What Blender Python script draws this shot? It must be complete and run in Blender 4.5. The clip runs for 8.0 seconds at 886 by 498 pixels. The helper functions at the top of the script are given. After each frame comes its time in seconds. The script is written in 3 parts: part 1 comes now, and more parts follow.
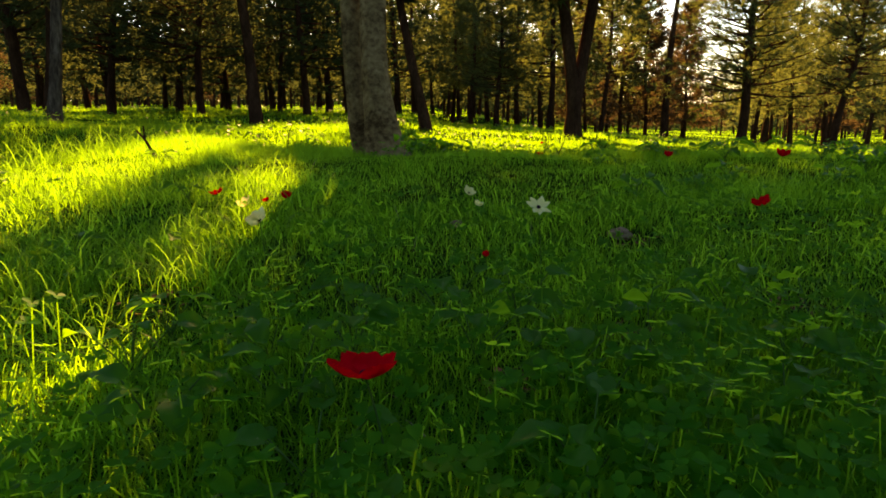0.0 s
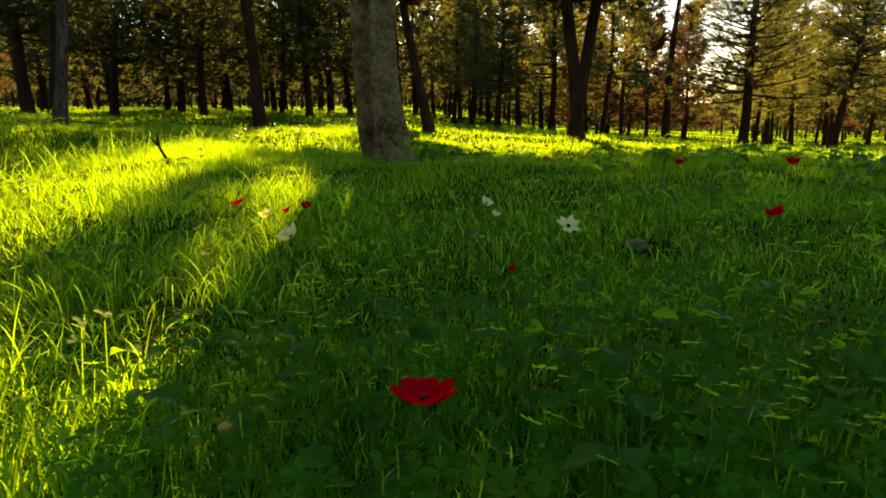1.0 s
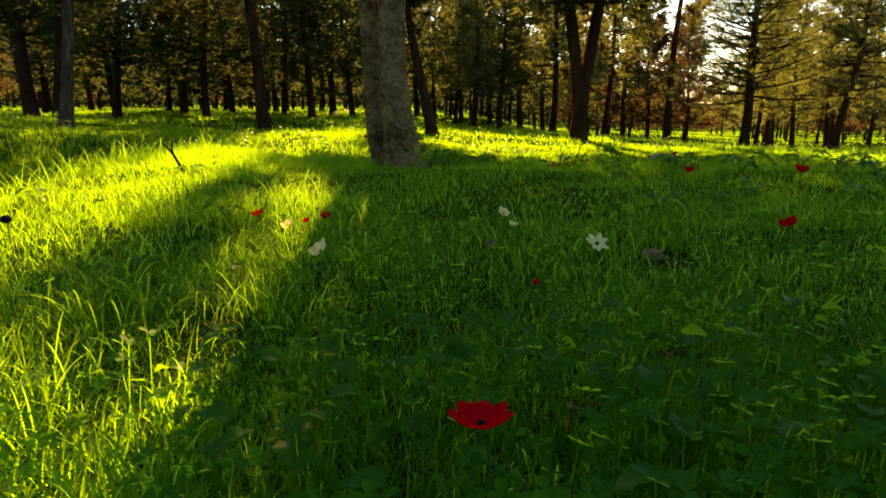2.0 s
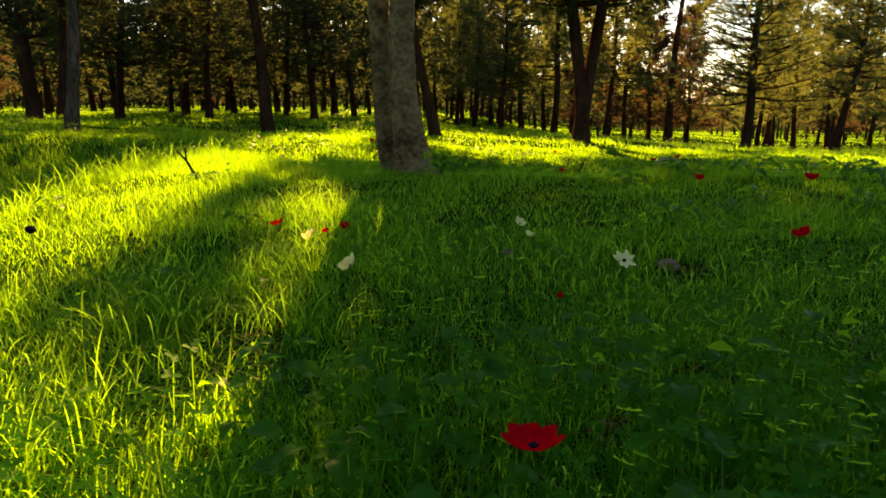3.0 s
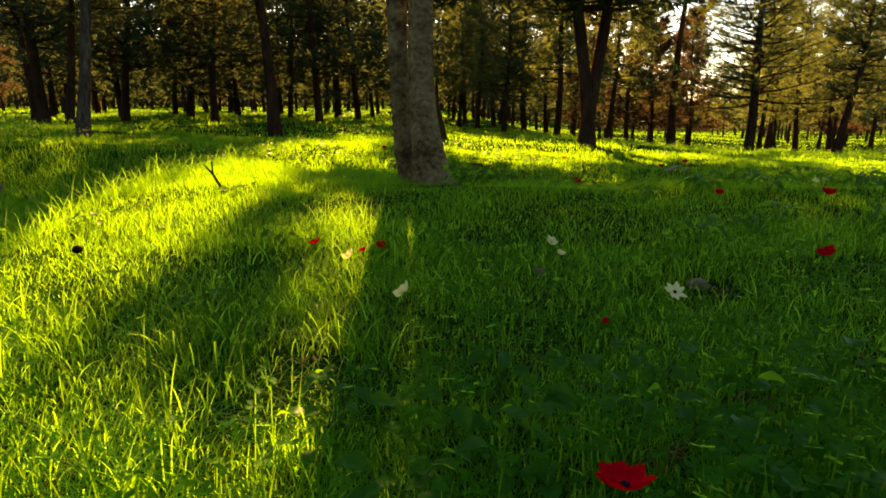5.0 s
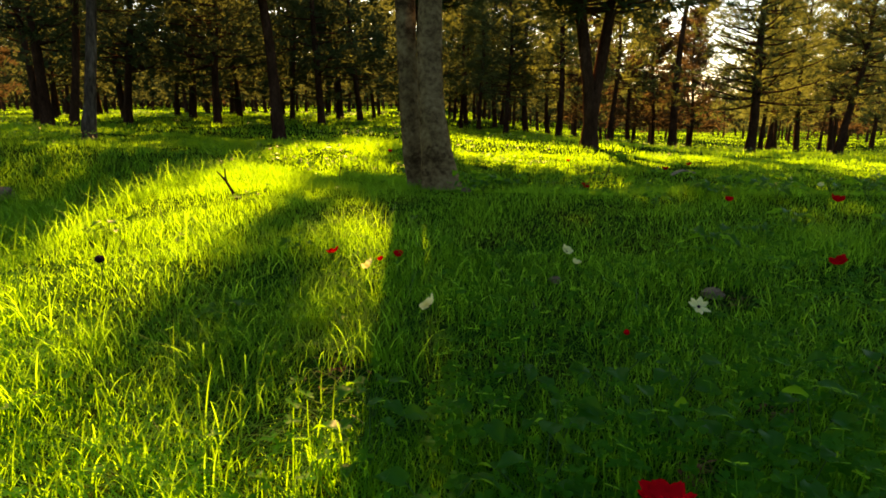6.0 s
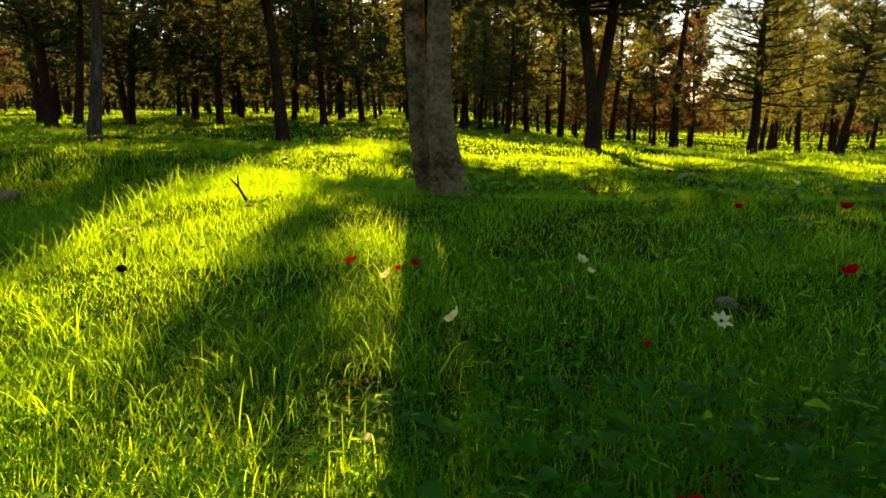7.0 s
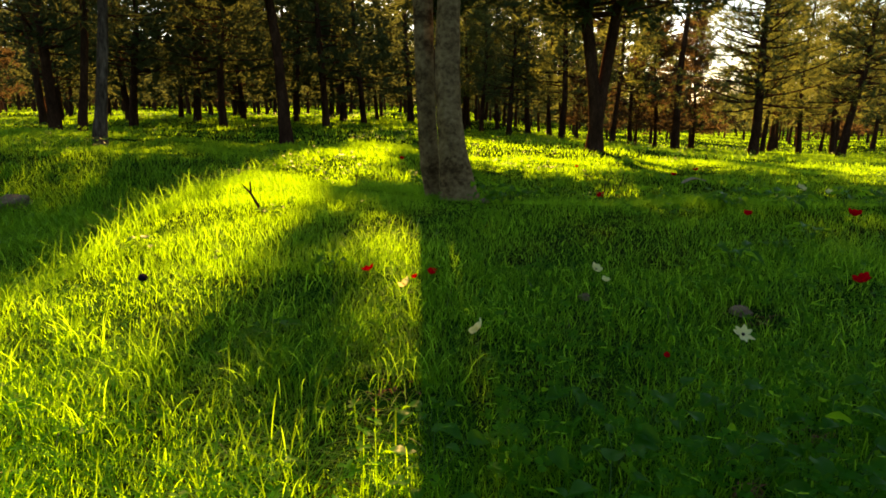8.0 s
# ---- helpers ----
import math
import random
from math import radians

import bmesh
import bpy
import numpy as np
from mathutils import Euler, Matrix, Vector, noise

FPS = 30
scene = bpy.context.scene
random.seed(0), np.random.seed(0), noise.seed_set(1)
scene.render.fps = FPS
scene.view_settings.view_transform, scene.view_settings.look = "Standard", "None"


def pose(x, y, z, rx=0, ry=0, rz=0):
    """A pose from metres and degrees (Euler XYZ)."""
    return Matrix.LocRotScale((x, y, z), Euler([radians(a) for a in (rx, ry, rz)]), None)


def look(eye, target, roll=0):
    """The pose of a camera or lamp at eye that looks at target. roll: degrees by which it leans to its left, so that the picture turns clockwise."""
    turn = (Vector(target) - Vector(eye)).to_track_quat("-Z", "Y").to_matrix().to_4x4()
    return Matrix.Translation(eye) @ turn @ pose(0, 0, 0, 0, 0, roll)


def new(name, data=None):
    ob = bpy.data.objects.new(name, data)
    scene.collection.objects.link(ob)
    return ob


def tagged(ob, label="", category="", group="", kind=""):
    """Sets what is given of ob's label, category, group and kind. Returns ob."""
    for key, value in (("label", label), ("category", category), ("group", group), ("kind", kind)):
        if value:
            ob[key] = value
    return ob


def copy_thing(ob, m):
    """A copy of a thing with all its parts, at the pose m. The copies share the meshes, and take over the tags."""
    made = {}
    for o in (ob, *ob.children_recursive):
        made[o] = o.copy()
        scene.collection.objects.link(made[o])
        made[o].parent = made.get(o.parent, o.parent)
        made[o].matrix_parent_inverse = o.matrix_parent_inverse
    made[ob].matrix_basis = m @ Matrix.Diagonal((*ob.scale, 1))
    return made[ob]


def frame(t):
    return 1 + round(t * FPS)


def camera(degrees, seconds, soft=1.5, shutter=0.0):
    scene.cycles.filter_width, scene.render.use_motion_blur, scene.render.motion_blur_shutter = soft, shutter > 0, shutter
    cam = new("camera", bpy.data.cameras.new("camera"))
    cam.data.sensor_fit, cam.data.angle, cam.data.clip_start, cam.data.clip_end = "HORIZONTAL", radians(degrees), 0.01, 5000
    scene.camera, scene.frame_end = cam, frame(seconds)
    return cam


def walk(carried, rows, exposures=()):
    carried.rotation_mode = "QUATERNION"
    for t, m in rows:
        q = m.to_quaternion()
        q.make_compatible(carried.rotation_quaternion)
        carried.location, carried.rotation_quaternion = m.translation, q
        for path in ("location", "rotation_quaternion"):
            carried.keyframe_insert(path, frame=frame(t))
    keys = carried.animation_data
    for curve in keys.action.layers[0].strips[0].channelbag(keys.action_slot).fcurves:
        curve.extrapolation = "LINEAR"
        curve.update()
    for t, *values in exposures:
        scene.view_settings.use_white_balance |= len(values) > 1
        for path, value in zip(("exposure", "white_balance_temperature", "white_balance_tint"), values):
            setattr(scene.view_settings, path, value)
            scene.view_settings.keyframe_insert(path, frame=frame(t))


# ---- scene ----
# ---------------------------------------------------------------- camera
FOV = 70.0
EYE = Vector((0.0, 0.0, 0.46))
GLIDE = Vector((-0.5018, -0.1715, 0.3212)) / 8.0      # metres per second along the slider
PITCH = 13.2
cam = camera(FOV, 8.0, soft=1.7)
walk(cam, [(k / 10, pose(*(EYE + GLIDE * (k / 10)), 90 - PITCH, 0, 0)) for k in range(81)],
     exposures=[(0.0, 2.55, 7300, 4), (8.0, 2.55, 7300, 4)])

# ---------------------------------------------------------------- light
SUN_ELEV, SUN_AZ = 31.0, -3.0          # degrees; azimuth from straight ahead, to the right positive
world = bpy.data.worlds.new("sky")
scene.world = world
world.use_nodes = True
nt = world.node_tree
sky = nt.nodes.new("ShaderNodeTexSky")
sky.sky_type = "NISHITA"
sky.sun_disc = False
sky.sun_elevation = radians(SUN_ELEV)
sky.sun_rotation = radians(SUN_AZ)
sky.dust_density = 1.0
sky.air_density = 0.95
sky.ozone_density = 0.6
nt.links.new(sky.outputs[0], nt.nodes["Background"].inputs[0])
nt.nodes["Background"].inputs[1].default_value = 0.05

sun_data = bpy.data.lights.new("sun", "SUN")
sun_data.energy = 5.0
sun_data.angle = radians(0.6)
sun_data.color = (1.0, 0.54, 0.18)
sun = new("sun", sun_data)
sun_dir = Vector((math.sin(radians(SUN_AZ)) * math.cos(radians(SUN_ELEV)),
                  math.cos(radians(SUN_AZ)) * math.cos(radians(SUN_ELEV)), math.sin(radians(SUN_ELEV))))
sun.matrix_world = look(sun_dir * 60, (0, 0, 0))


# ---------------------------------------------------------------- materials
def mat_base(name):
    m = bpy.data.materials.new(name)
    m.use_nodes = True
    t = m.node_tree
    b = t.nodes["Principled BSDF"]
    return m, t, b


def node(t, kind, **sets):
    n = t.nodes.new(kind)
    for k, v in sets.items():
        n.inputs[k].default_value = v
    return n


def ramp(t, source, stops):
    r = t.nodes.new("ShaderNodeValToRGB")
    els = r.color_ramp.elements
    while len(els) < len(stops):
        els.new(0.5)
    for e, (p, c) in zip(els, stops):
        e.position = p
        e.color = (*c, 1)
    t.links.new(source, r.inputs[0])
    return r.outputs[0]


def leaf_material(name, dark, mid, light, glow, share=0.5, gloss=0.55, patch=1.3, sheen=0.0):
    """Thin green tissue: reflects the leaf colour, lets the sun through in a yellower one."""
    m, t, b = mat_base(name)
    geo = t.nodes.new("ShaderNodeNewGeometry")
    pos = t.nodes.new("ShaderNodeTexCoord")
    n1 = node(t, "ShaderNodeTexNoise", Scale=patch, Detail=3.0)
    t.links.new(pos.outputs["Object"], n1.inputs["Vector"])
    mixv = t.nodes.new("ShaderNodeMath")
    mixv.operation = "MULTIPLY_ADD"
    mixv.inputs[1].default_value = 0.55
    t.links.new(geo.outputs["Random Per Island"], mixv.inputs[0])
    sc = t.nodes.new("ShaderNodeMath")
    sc.operation = "MULTIPLY"
    sc.inputs[1].default_value = 0.45
    t.links.new(n1.outputs[0], sc.inputs[0])
    t.links.new(sc.outputs[0], mixv.inputs[2])
    col = ramp(t, mixv.outputs[0], [(0.1, dark), (0.5, mid), (0.92, light)])
    t.links.new(col, b.inputs["Base Color"])
    b.inputs["Roughness"].default_value = gloss
    b.inputs["Specular IOR Level"].default_value = sheen
    tr = t.nodes.new("ShaderNodeBsdfTranslucent")
    tint = t.nodes.new("ShaderNodeMix")
    tint.data_type = "RGBA"
    tint.blend_type = "MIX"
    tint.inputs[0].default_value = 0.75
    t.links.new(col, tint.inputs[6])
    tint.inputs[7].default_value = (*glow, 1)
    t.links.new(tint.outputs[2], tr.inputs[0])
    mx = t.nodes.new("ShaderNodeMixShader")
    mx.inputs[0].default_value = share
    t.links.new(b.outputs[0], mx.inputs[1])
    t.links.new(tr.outputs[0], mx.inputs[2])
    t.links.new(mx.outputs[0], t.nodes["Material Output"].inputs[0])
    return m


def rough_material(name, stops, scale, bump=0.5, rough=0.9, stretch=(1, 1, 1), fine=8.0, dist=0.01):
    m, t, b = mat_base(name)
    pos = t.nodes.new("ShaderNodeTexCoord")
    mp = t.nodes.new("ShaderNodeMapping")
    mp.inputs["Scale"].default_value = stretch
    t.links.new(pos.outputs["Object"], mp.inputs[0])
    n1 = node(t, "ShaderNodeTexNoise", Scale=scale, Detail=6.0, Roughness=0.65)
    n2 = node(t, "ShaderNodeTexNoise", Scale=scale * fine, Detail=4.0, Roughness=0.6)
    for n in (n1, n2):
        t.links.new(mp.outputs[0], n.inputs["Vector"])
    add = t.nodes.new("ShaderNodeMath")
    add.operation = "MULTIPLY_ADD"
    add.inputs[1].default_value = 0.4
    t.links.new(n2.outputs[0], add.inputs[0])
    sc = t.nodes.new("ShaderNodeMath")
    sc.operation = "MULTIPLY"
    sc.inputs[1].default_value = 0.6
    t.links.new(n1.outputs[0], sc.inputs[0])
    t.links.new(sc.outputs[0], add.inputs[2])
    t.links.new(ramp(t, add.outputs[0], stops), b.inputs["Base Color"])
    b.inputs["Roughness"].default_value = rough
    b.inputs["Specular IOR Level"].default_value = 0.0
    bp = node(t, "ShaderNodeBump", Strength=bump, Distance=dist)
    t.links.new(add.outputs[0], bp.inputs["Height"])
    t.links.new(bp.outputs[0], b.inputs["Normal"])
    return m


GRASS = leaf_material("grass_blade", (0.004, 0.034, 0.005), (0.008, 0.066, 0.009), (0.018, 0.110, 0.015), (0.48, 0.92, 0.036), 0.62, gloss=0.5, sheen=0.015)
GRASS_LONG = leaf_material("long_grass_blade", (0.005, 0.040, 0.006), (0.011, 0.078, 0.011), (0.024, 0.130, 0.019), (0.49, 0.92, 0.038), 0.60, gloss=0.5, sheen=0.02)
CLOVER = leaf_material("clover_leaf", (0.008, 0.056, 0.004), (0.016, 0.092, 0.006), (0.032, 0.145, 0.010), (0.40, 0.80, 0.025), 0.48, gloss=0.5, sheen=0.02, patch=6.0)
WEED = leaf_material("weed_leaf", (0.008, 0.050, 0.005), (0.015, 0.082, 0.007), (0.030, 0.120, 0.010), (0.32, 0.66, 0.018), 0.44, gloss=0.42, sheen=0.05)
# Same needles twice: shade put into the darker colour, sunlight into the lighter.
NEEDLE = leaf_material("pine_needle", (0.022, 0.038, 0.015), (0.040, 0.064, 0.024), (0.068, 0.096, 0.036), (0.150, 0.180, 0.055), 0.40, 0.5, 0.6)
NEEDLE_SUNLIT = leaf_material("pine_needle_sunlit", (0.040, 0.062, 0.024), (0.070, 0.098, 0.036), (0.112, 0.138, 0.050), (0.24, 0.28, 0.065), 0.45, 0.5, 0.6)
NEEDLE_DRY = leaf_material("dry_needle", (0.045, 0.030, 0.016), (0.070, 0.048, 0.026), (0.10, 0.072, 0.038), (0.15, 0.105, 0.045), 0.4, 0.6, 0.8)
PETAL_RED = leaf_material("red_petal", (0.36, 0.001, 0.006), (0.48, 0.002, 0.009), (0.58, 0.003, 0.012), (0.66, 0.001, 0.006), 0.35, 0.5, 30)
PETAL_WHITE = leaf_material("white_petal", (0.80, 0.79, 0.34), (0.84, 0.83, 0.40), (0.88, 0.87, 0.46), (0.90, 0.89, 0.38), 0.4, 0.5, 30)
STEM = leaf_material("flower_stem", (0.04, 0.10, 0.02), (0.06, 0.13, 0.03), (0.08, 0.15, 0.03), (0.2, 0.3, 0.03), 0.2)
STAMEN = rough_material("dark_stamen", [(0.3, (0.006, 0.004, 0.010)), (0.7, (0.03, 0.02, 0.035))], 200, 0.4)
BARK_GREY = rough_material("grey_bark", [(0.30, (0.024, 0.014, 0.006)), (0.42, (0.085, 0.054, 0.023)), (0.51, (0.205, 0.140, 0.060)), (0.64, (0.35, 0.255, 0.118))],
                           5.0, 0.9, 0.85, (1, 1, 1.15), 6.0, 0.013)
BARK_BROWN = rough_material("brown_pine_bark", [(0.32, (0.020, 0.011, 0.006)), (0.50, (0.056, 0.029, 0.016)), (0.68, (0.12, 0.064, 0.036))],
                            6.0, 0.9, 0.9, (1, 1, 0.35), 5.0, 0.02)
BARK_PALE = rough_material("pale_pine_bark", [(0.34, (0.030, 0.021, 0.014)), (0.50, (0.105, 0.078, 0.052)), (0.66, (0.22, 0.17, 0.12))], 7.0, 1.0, 0.9, (1, 1, 0.3), 4.0, 0.02)
SOIL = rough_material("soil_with_moss", [(0.30, (0.010, 0.010, 0.003)), (0.44, (0.016, 0.022, 0.004)), (0.54, (0.013, 0.040, 0.004)), (0.72, (0.022, 0.060, 0.005))],
                      3.0, 0.6, 0.95, (1, 1, 1), 14.0, 0.02)
STONE = rough_material("field_stone", [(0.3, (0.09, 0.06, 0.038)), (0.55, (0.21, 0.15, 0.095)), (0.75, (0.32, 0.25, 0.17))], 22, 0.7, 0.9)
LITTER = rough_material("dry_leaf", [(0.3, (0.10, 0.045, 0.02)), (0.7, (0.24, 0.13, 0.07))], 40, 0.3)
STRAW = rough_material("dry_straw", [(0.3, (0.20, 0.16, 0.08)), (0.7, (0.34, 0.29, 0.17))], 30, 0.2)


# ---------------------------------------------------------------- ground
def smooth(v):
    v = np.clip(v, 0.0, 1.0)
    return v * v * (3 - 2 * v)


def height(x, y):
    """Ground level: a low rise up to the near tree, a hollow beside it, land falling away to one side."""
    x, y = np.asarray(x, float), np.asarray(y, float)
    far = np.clip(y, -200, 75)
    z = 0.13 * smooth((y - 0.9) / 3.0)
    z = z - 0.006 * np.maximum(far - 6, 0) * smooth((x + 6) / 10) - 0.007 * np.maximum(far - 8, 0)
    z = z - 0.36 * smooth((y - 3.7) / 1.9) * smooth((x + 1.6) / 2.2)
    z = z - 0.036 * (np.clip(y, 6, 40) - 6) * smooth((x - 2) / 7) - 0.05 * np.clip(x - 9, 0, 8) * smooth((y - 10) / 10)
    z = z + 0.13 * np.exp(-((x + 7.8) / 3) ** 2 - ((y - 11) / 3.2) ** 2) - 0.15 * np.exp(-((x + 3.2) / 2.4) ** 2 - ((y - 12) / 3.4) ** 2)
    z = z - 0.36 * smooth((-2.22 - 0.10 * np.sin(1.9 * y) - x) / 0.42) * smooth((x + 7.5) / 2.5) * smooth((y - 0.4) / 1.5) * smooth((7.6 - y) / 2.5)
    z = z - 0.030 * np.clip(y - 40, 0, 160) * smooth((x - 6) / 40)
    near = np.exp(-(y / 40) ** 2)
    z = z + near * (0.020 * np.sin(1.7 * x + 0.6) * np.sin(1.3 * y + 1.1) + 0.012 * np.sin(4.1 * x + 2.0 * y) + 0.008 * np.sin(7.3 * y - 3.1 * x))
    z = z + 0.10 * np.sin(0.21 * x + 1.0) * np.sin(0.17 * y) * smooth((y - 8) / 10)
    return z


def level(x, y):
    return float(height(x, y))


def mesh_of(name, verts, faces, material, smooth_faces=False):
    """A mesh from numpy vertices and faces of one size each (a list of face arrays)."""
    me = bpy.data.meshes.new(name)
    verts = np.asarray(verts, np.float32)
    faces = [np.asarray(f, np.int32) for f in faces if len(f)]
    me.vertices.add(len(verts))
    me.vertices.foreach_set("co", verts.ravel())
    idx = np.concatenate([f.ravel() for f in faces])
    sizes = np.concatenate([np.full(len(f), f.shape[1], np.int32) for f in faces])
    me.loops.add(len(idx))
    me.loops.foreach_set("vertex_index", idx)
    me.polygons.add(len(sizes))
    me.polygons.foreach_set("loop_start", np.concatenate([[0], np.cumsum(sizes)[:-1]]).astype(np.int32))
    me.update(calc_edges=True)
    if smooth_faces:
        me.polygons.foreach_set("use_smooth", np.ones(len(sizes), bool))
    me.materials.append(material)
    return me


def part(name, me, parent=None, label=""):
    ob = new(name, me)
    if parent is not None:
        ob.parent = parent
    return tagged(ob, label)


def build_ground():
    ax = np.sinh(np.linspace(-7.2, 7.2, 181)) * 3.0
    ay = np.sinh(np.linspace(-6.6, 7.2, 201)) * 3.0 + 2.0
    gx, gy = np.meshgrid(ax, ay)
    v = np.stack([gx, gy, height(gx, gy)], -1).reshape(-1, 3)
    n, k = len(ay), len(ax)
    i = (np.arange(n - 1)[:, None] * k + np.arange(k - 1)[None]).ravel()
    ob = new("ground", mesh_of("ground", v, [np.stack([i, i + 1, i + k + 1, i + k], -1)], SOIL, True))
    tagged(ob, "uneven dark soil with moss under the spring grass", "ground", kind="structure")


build_ground()


# ---------------------------------------------------------------- tubes
def tube(points, radii, sides=8, wobble=0.0, seed=0, cap=True):
    """Vertices and quads of a round limb along points."""
    rng = np.random.default_rng(seed)
    pts = np.asarray(points, float)
    n = len(pts)
    tang = np.gradient(pts, axis=0)
    tang /= np.linalg.norm(tang, axis=1, keepdims=True) + 1e-9
    ref = np.array([0.31, 0.95, 0.05])
    a = np.cross(tang, ref)
    a /= np.linalg.norm(a, axis=1, keepdims=True) + 1e-9
    b = np.cross(tang, a)
    ang = np.linspace(0, 2 * np.pi, sides, endpoint=False)
    r = np.asarray(radii, float)[:, None] * (1 + wobble * rng.normal(size=(n, sides)))
    v = pts[:, None] + r[..., None] * (np.cos(ang)[None, :, None] * a[:, None] + np.sin(ang)[None, :, None] * b[:, None])
    i = np.arange(n - 1)[:, None] * sides
    j = np.arange(sides)[None]
    f = np.stack([i + j, i + (j + 1) % sides, i + sides + (j + 1) % sides, i + sides + j], -1).reshape(-1, 4)
    return v.reshape(-1, 3), f


def merge(pieces):
    """Joins (verts, quads) pairs."""
    vs, fs, o = [], [], 0
    for v, f in pieces:
        vs.append(v)
        fs.append(f + o)
        o += len(v)
    return np.concatenate(vs), np.concatenate(fs)


# ---------------------------------------------------------------- pines
def needle_tufts(rng, centres, axes, count, length, width):
    """Sprays of slender needles round each centre, pointing outwards along its axis."""
    n = len(centres)
    d = rng.normal(size=(n, count, 3)) * 0.62 + axes[:, None] * 1.0
    d /= np.linalg.norm(d, axis=2, keepdims=True)
    ln = length * rng.uniform(0.6, 1.25, (n, count, 1))
    base = centres[:, None] + axes[:, None] * (rng.uniform(-0.6, 0.4, (n, count, 1)) * length)
    side = np.cross(d, rng.normal(size=(n, count, 3)))
    side /= np.linalg.norm(side, axis=2, keepdims=True) + 1e-9
    a = base - side * width
    b = base + side * width
    c = base + d * ln
    c[..., 2] -= 0.15 * ln[..., 0]
    v = np.stack([a, b, c], 2).reshape(-1, 3)
    return v, np.arange(len(v)).reshape(-1, 3)


def pine(name, seed, tall, radius, crown_from, spread, tufts, needles, length, width, lean=(0.0, 0.0), bend=0.0,
         needle_mat=None, bark=None, label="", stems=1, fork=0.25, sides=9, flare=0.35, shape="cone", side_bias=(0.0, 0.0), upper=0.3, boughs=()):
    """A pine: tapered trunk with limbs, and a crown of needle sprays along the limbs."""
    rng = np.random.default_rng(seed)
    root = new(name)
    wood, trunks = [], []
    centres, axes = [], []
    for s in range(stems):
        sgn = 0 if stems == 1 else (-1 if s == 0 else 1)
        k = 16
        u = np.linspace(0, 1, k) ** 1.3
        ph = rng.uniform(0, 6.28)
        cx = lean[0] * np.minimum(tall * u, 3.2) + upper * lean[0] * np.maximum(tall * u - 3.2, 0) + bend * tall * np.sin(u * 3.1) + sgn * fork * (np.minimum(tall * u, 4.0) + 0.3 * np.maximum(tall * u - 4.0, 0)) + sgn * radius * 0.45 + 0.012 * tall * np.sin(u * 7 + ph)
        cy = lean[1] * tall * u + 0.012 * tall * np.cos(u * 6 + ph)
        cz = tall * u - 0.12 * (u == 0)
        r = radius * (1 - 0.86 * u) * (1 + flare * np.exp(-u * tall / 0.35))
        path = np.stack([cx, cy, cz], -1)
        trunks.append(len(wood))
        wood.append(tube(path, r, sides, 0.05, seed + s))
        per = max(2, int(tufts / (stems * 12)))
        for i in range(per):
            g = (i + rng.uniform(0, 0.9)) / per
            h = crown_from + (0.99 - crown_from) * g
            at = np.array([np.interp(h, u, path[:, c]) for c in range(3)])
            az = rng.uniform(0, 6.283)
            if shape == "cone":
                reach = spread * (0.25 + 0.75 * (1 - g)) * rng.uniform(0.55, 1.15)
            else:
                reach = spread * (0.45 + 0.75 * math.sin(min(1.0, 0.25 + g) * 2.6)) * rng.uniform(0.5, 1.1)
            rise = rng.uniform(-0.10, 0.45) + 0.35 * g
            end = at + reach * np.array([math.cos(az) + side_bias[0], math.sin(az) + side_bias[1], rise])
            m = (at + end) / 2 + np.array([0, 0, -0.10 * reach])
            w = np.linspace(0, 1, 4)[:, None]
            limb = (1 - w) ** 2 * at + 2 * w * (1 - w) * m + w ** 2 * end
            lr = max(0.008, radius * 0.26 * (1 - 0.7 * g))
            wood.append(tube(limb, lr * np.array([1, 0.75, 0.45, 0.15]), 4, 0.0))
            for q in range(12):
                w1 = 0.25 + 0.75 * rng.uniform() ** 0.7
                p = (1 - w1) ** 2 * at + 2 * w1 * (1 - w1) * m + w1 ** 2 * end
                off = rng.normal(size=3) * np.array([1, 1, 0.45]) * reach * 0.17
                centres.append(p + off)
                ax = (end - at) / (np.linalg.norm(end - at) + 1e-6) + off / (reach * 0.25) + np.array([0, 0, 0.35])
                axes.append(ax / np.linalg.norm(ax))
    for bx, by, bz, br in boughs:                 # single boughs with sprays from the trunk, added unseen to shape shade below
        at = np.array([np.interp(bz - 0.5, path[:, 2], path[:, c]) for c in range(3)])
        end = np.array([bx, by, bz])
        w = np.linspace(0, 1, 5)[:, None]
        wood.append(tube(at * (1 - w) + end * w, 0.03 * np.array([1, 0.8, 0.6, 0.4, 0.15]), 5))
        for _ in range(18 if bx < -1 else 40):
            off = rng.normal(size=3) * np.array([0.6, 0.6, 0.5]) * br
            centres.append(end + off)
            ax = off / (np.linalg.norm(off) + 1e-6)
            axes.append(ax)
    v, f = merge([wood[i] for i in trunks])
    trunk = part("trunk", mesh_of("trunk", v, [f], bark or BARK_BROWN, True), root)
    v, f = merge([w for i, w in enumerate(wood) if i not in trunks])
    tagged(part("branchwork", mesh_of("branchwork", v, [f], bark or BARK_BROWN, True), trunk), kind="stuff")
    v, f = needle_tufts(rng, np.array(centres), np.array(axes), needles, length, width)
    part("crown", mesh_of("crown", v, [f], needle_mat or NEEDLE), root)
    return tagged(root, label, "tree")


def stand(ob, x, y, turn=0.0, size=1.0):
    ob.matrix_basis = pose(x, y, level(x, y) - 0.03, 0, 0, turn) @ Matrix.Scale(size, 4)
    return ob


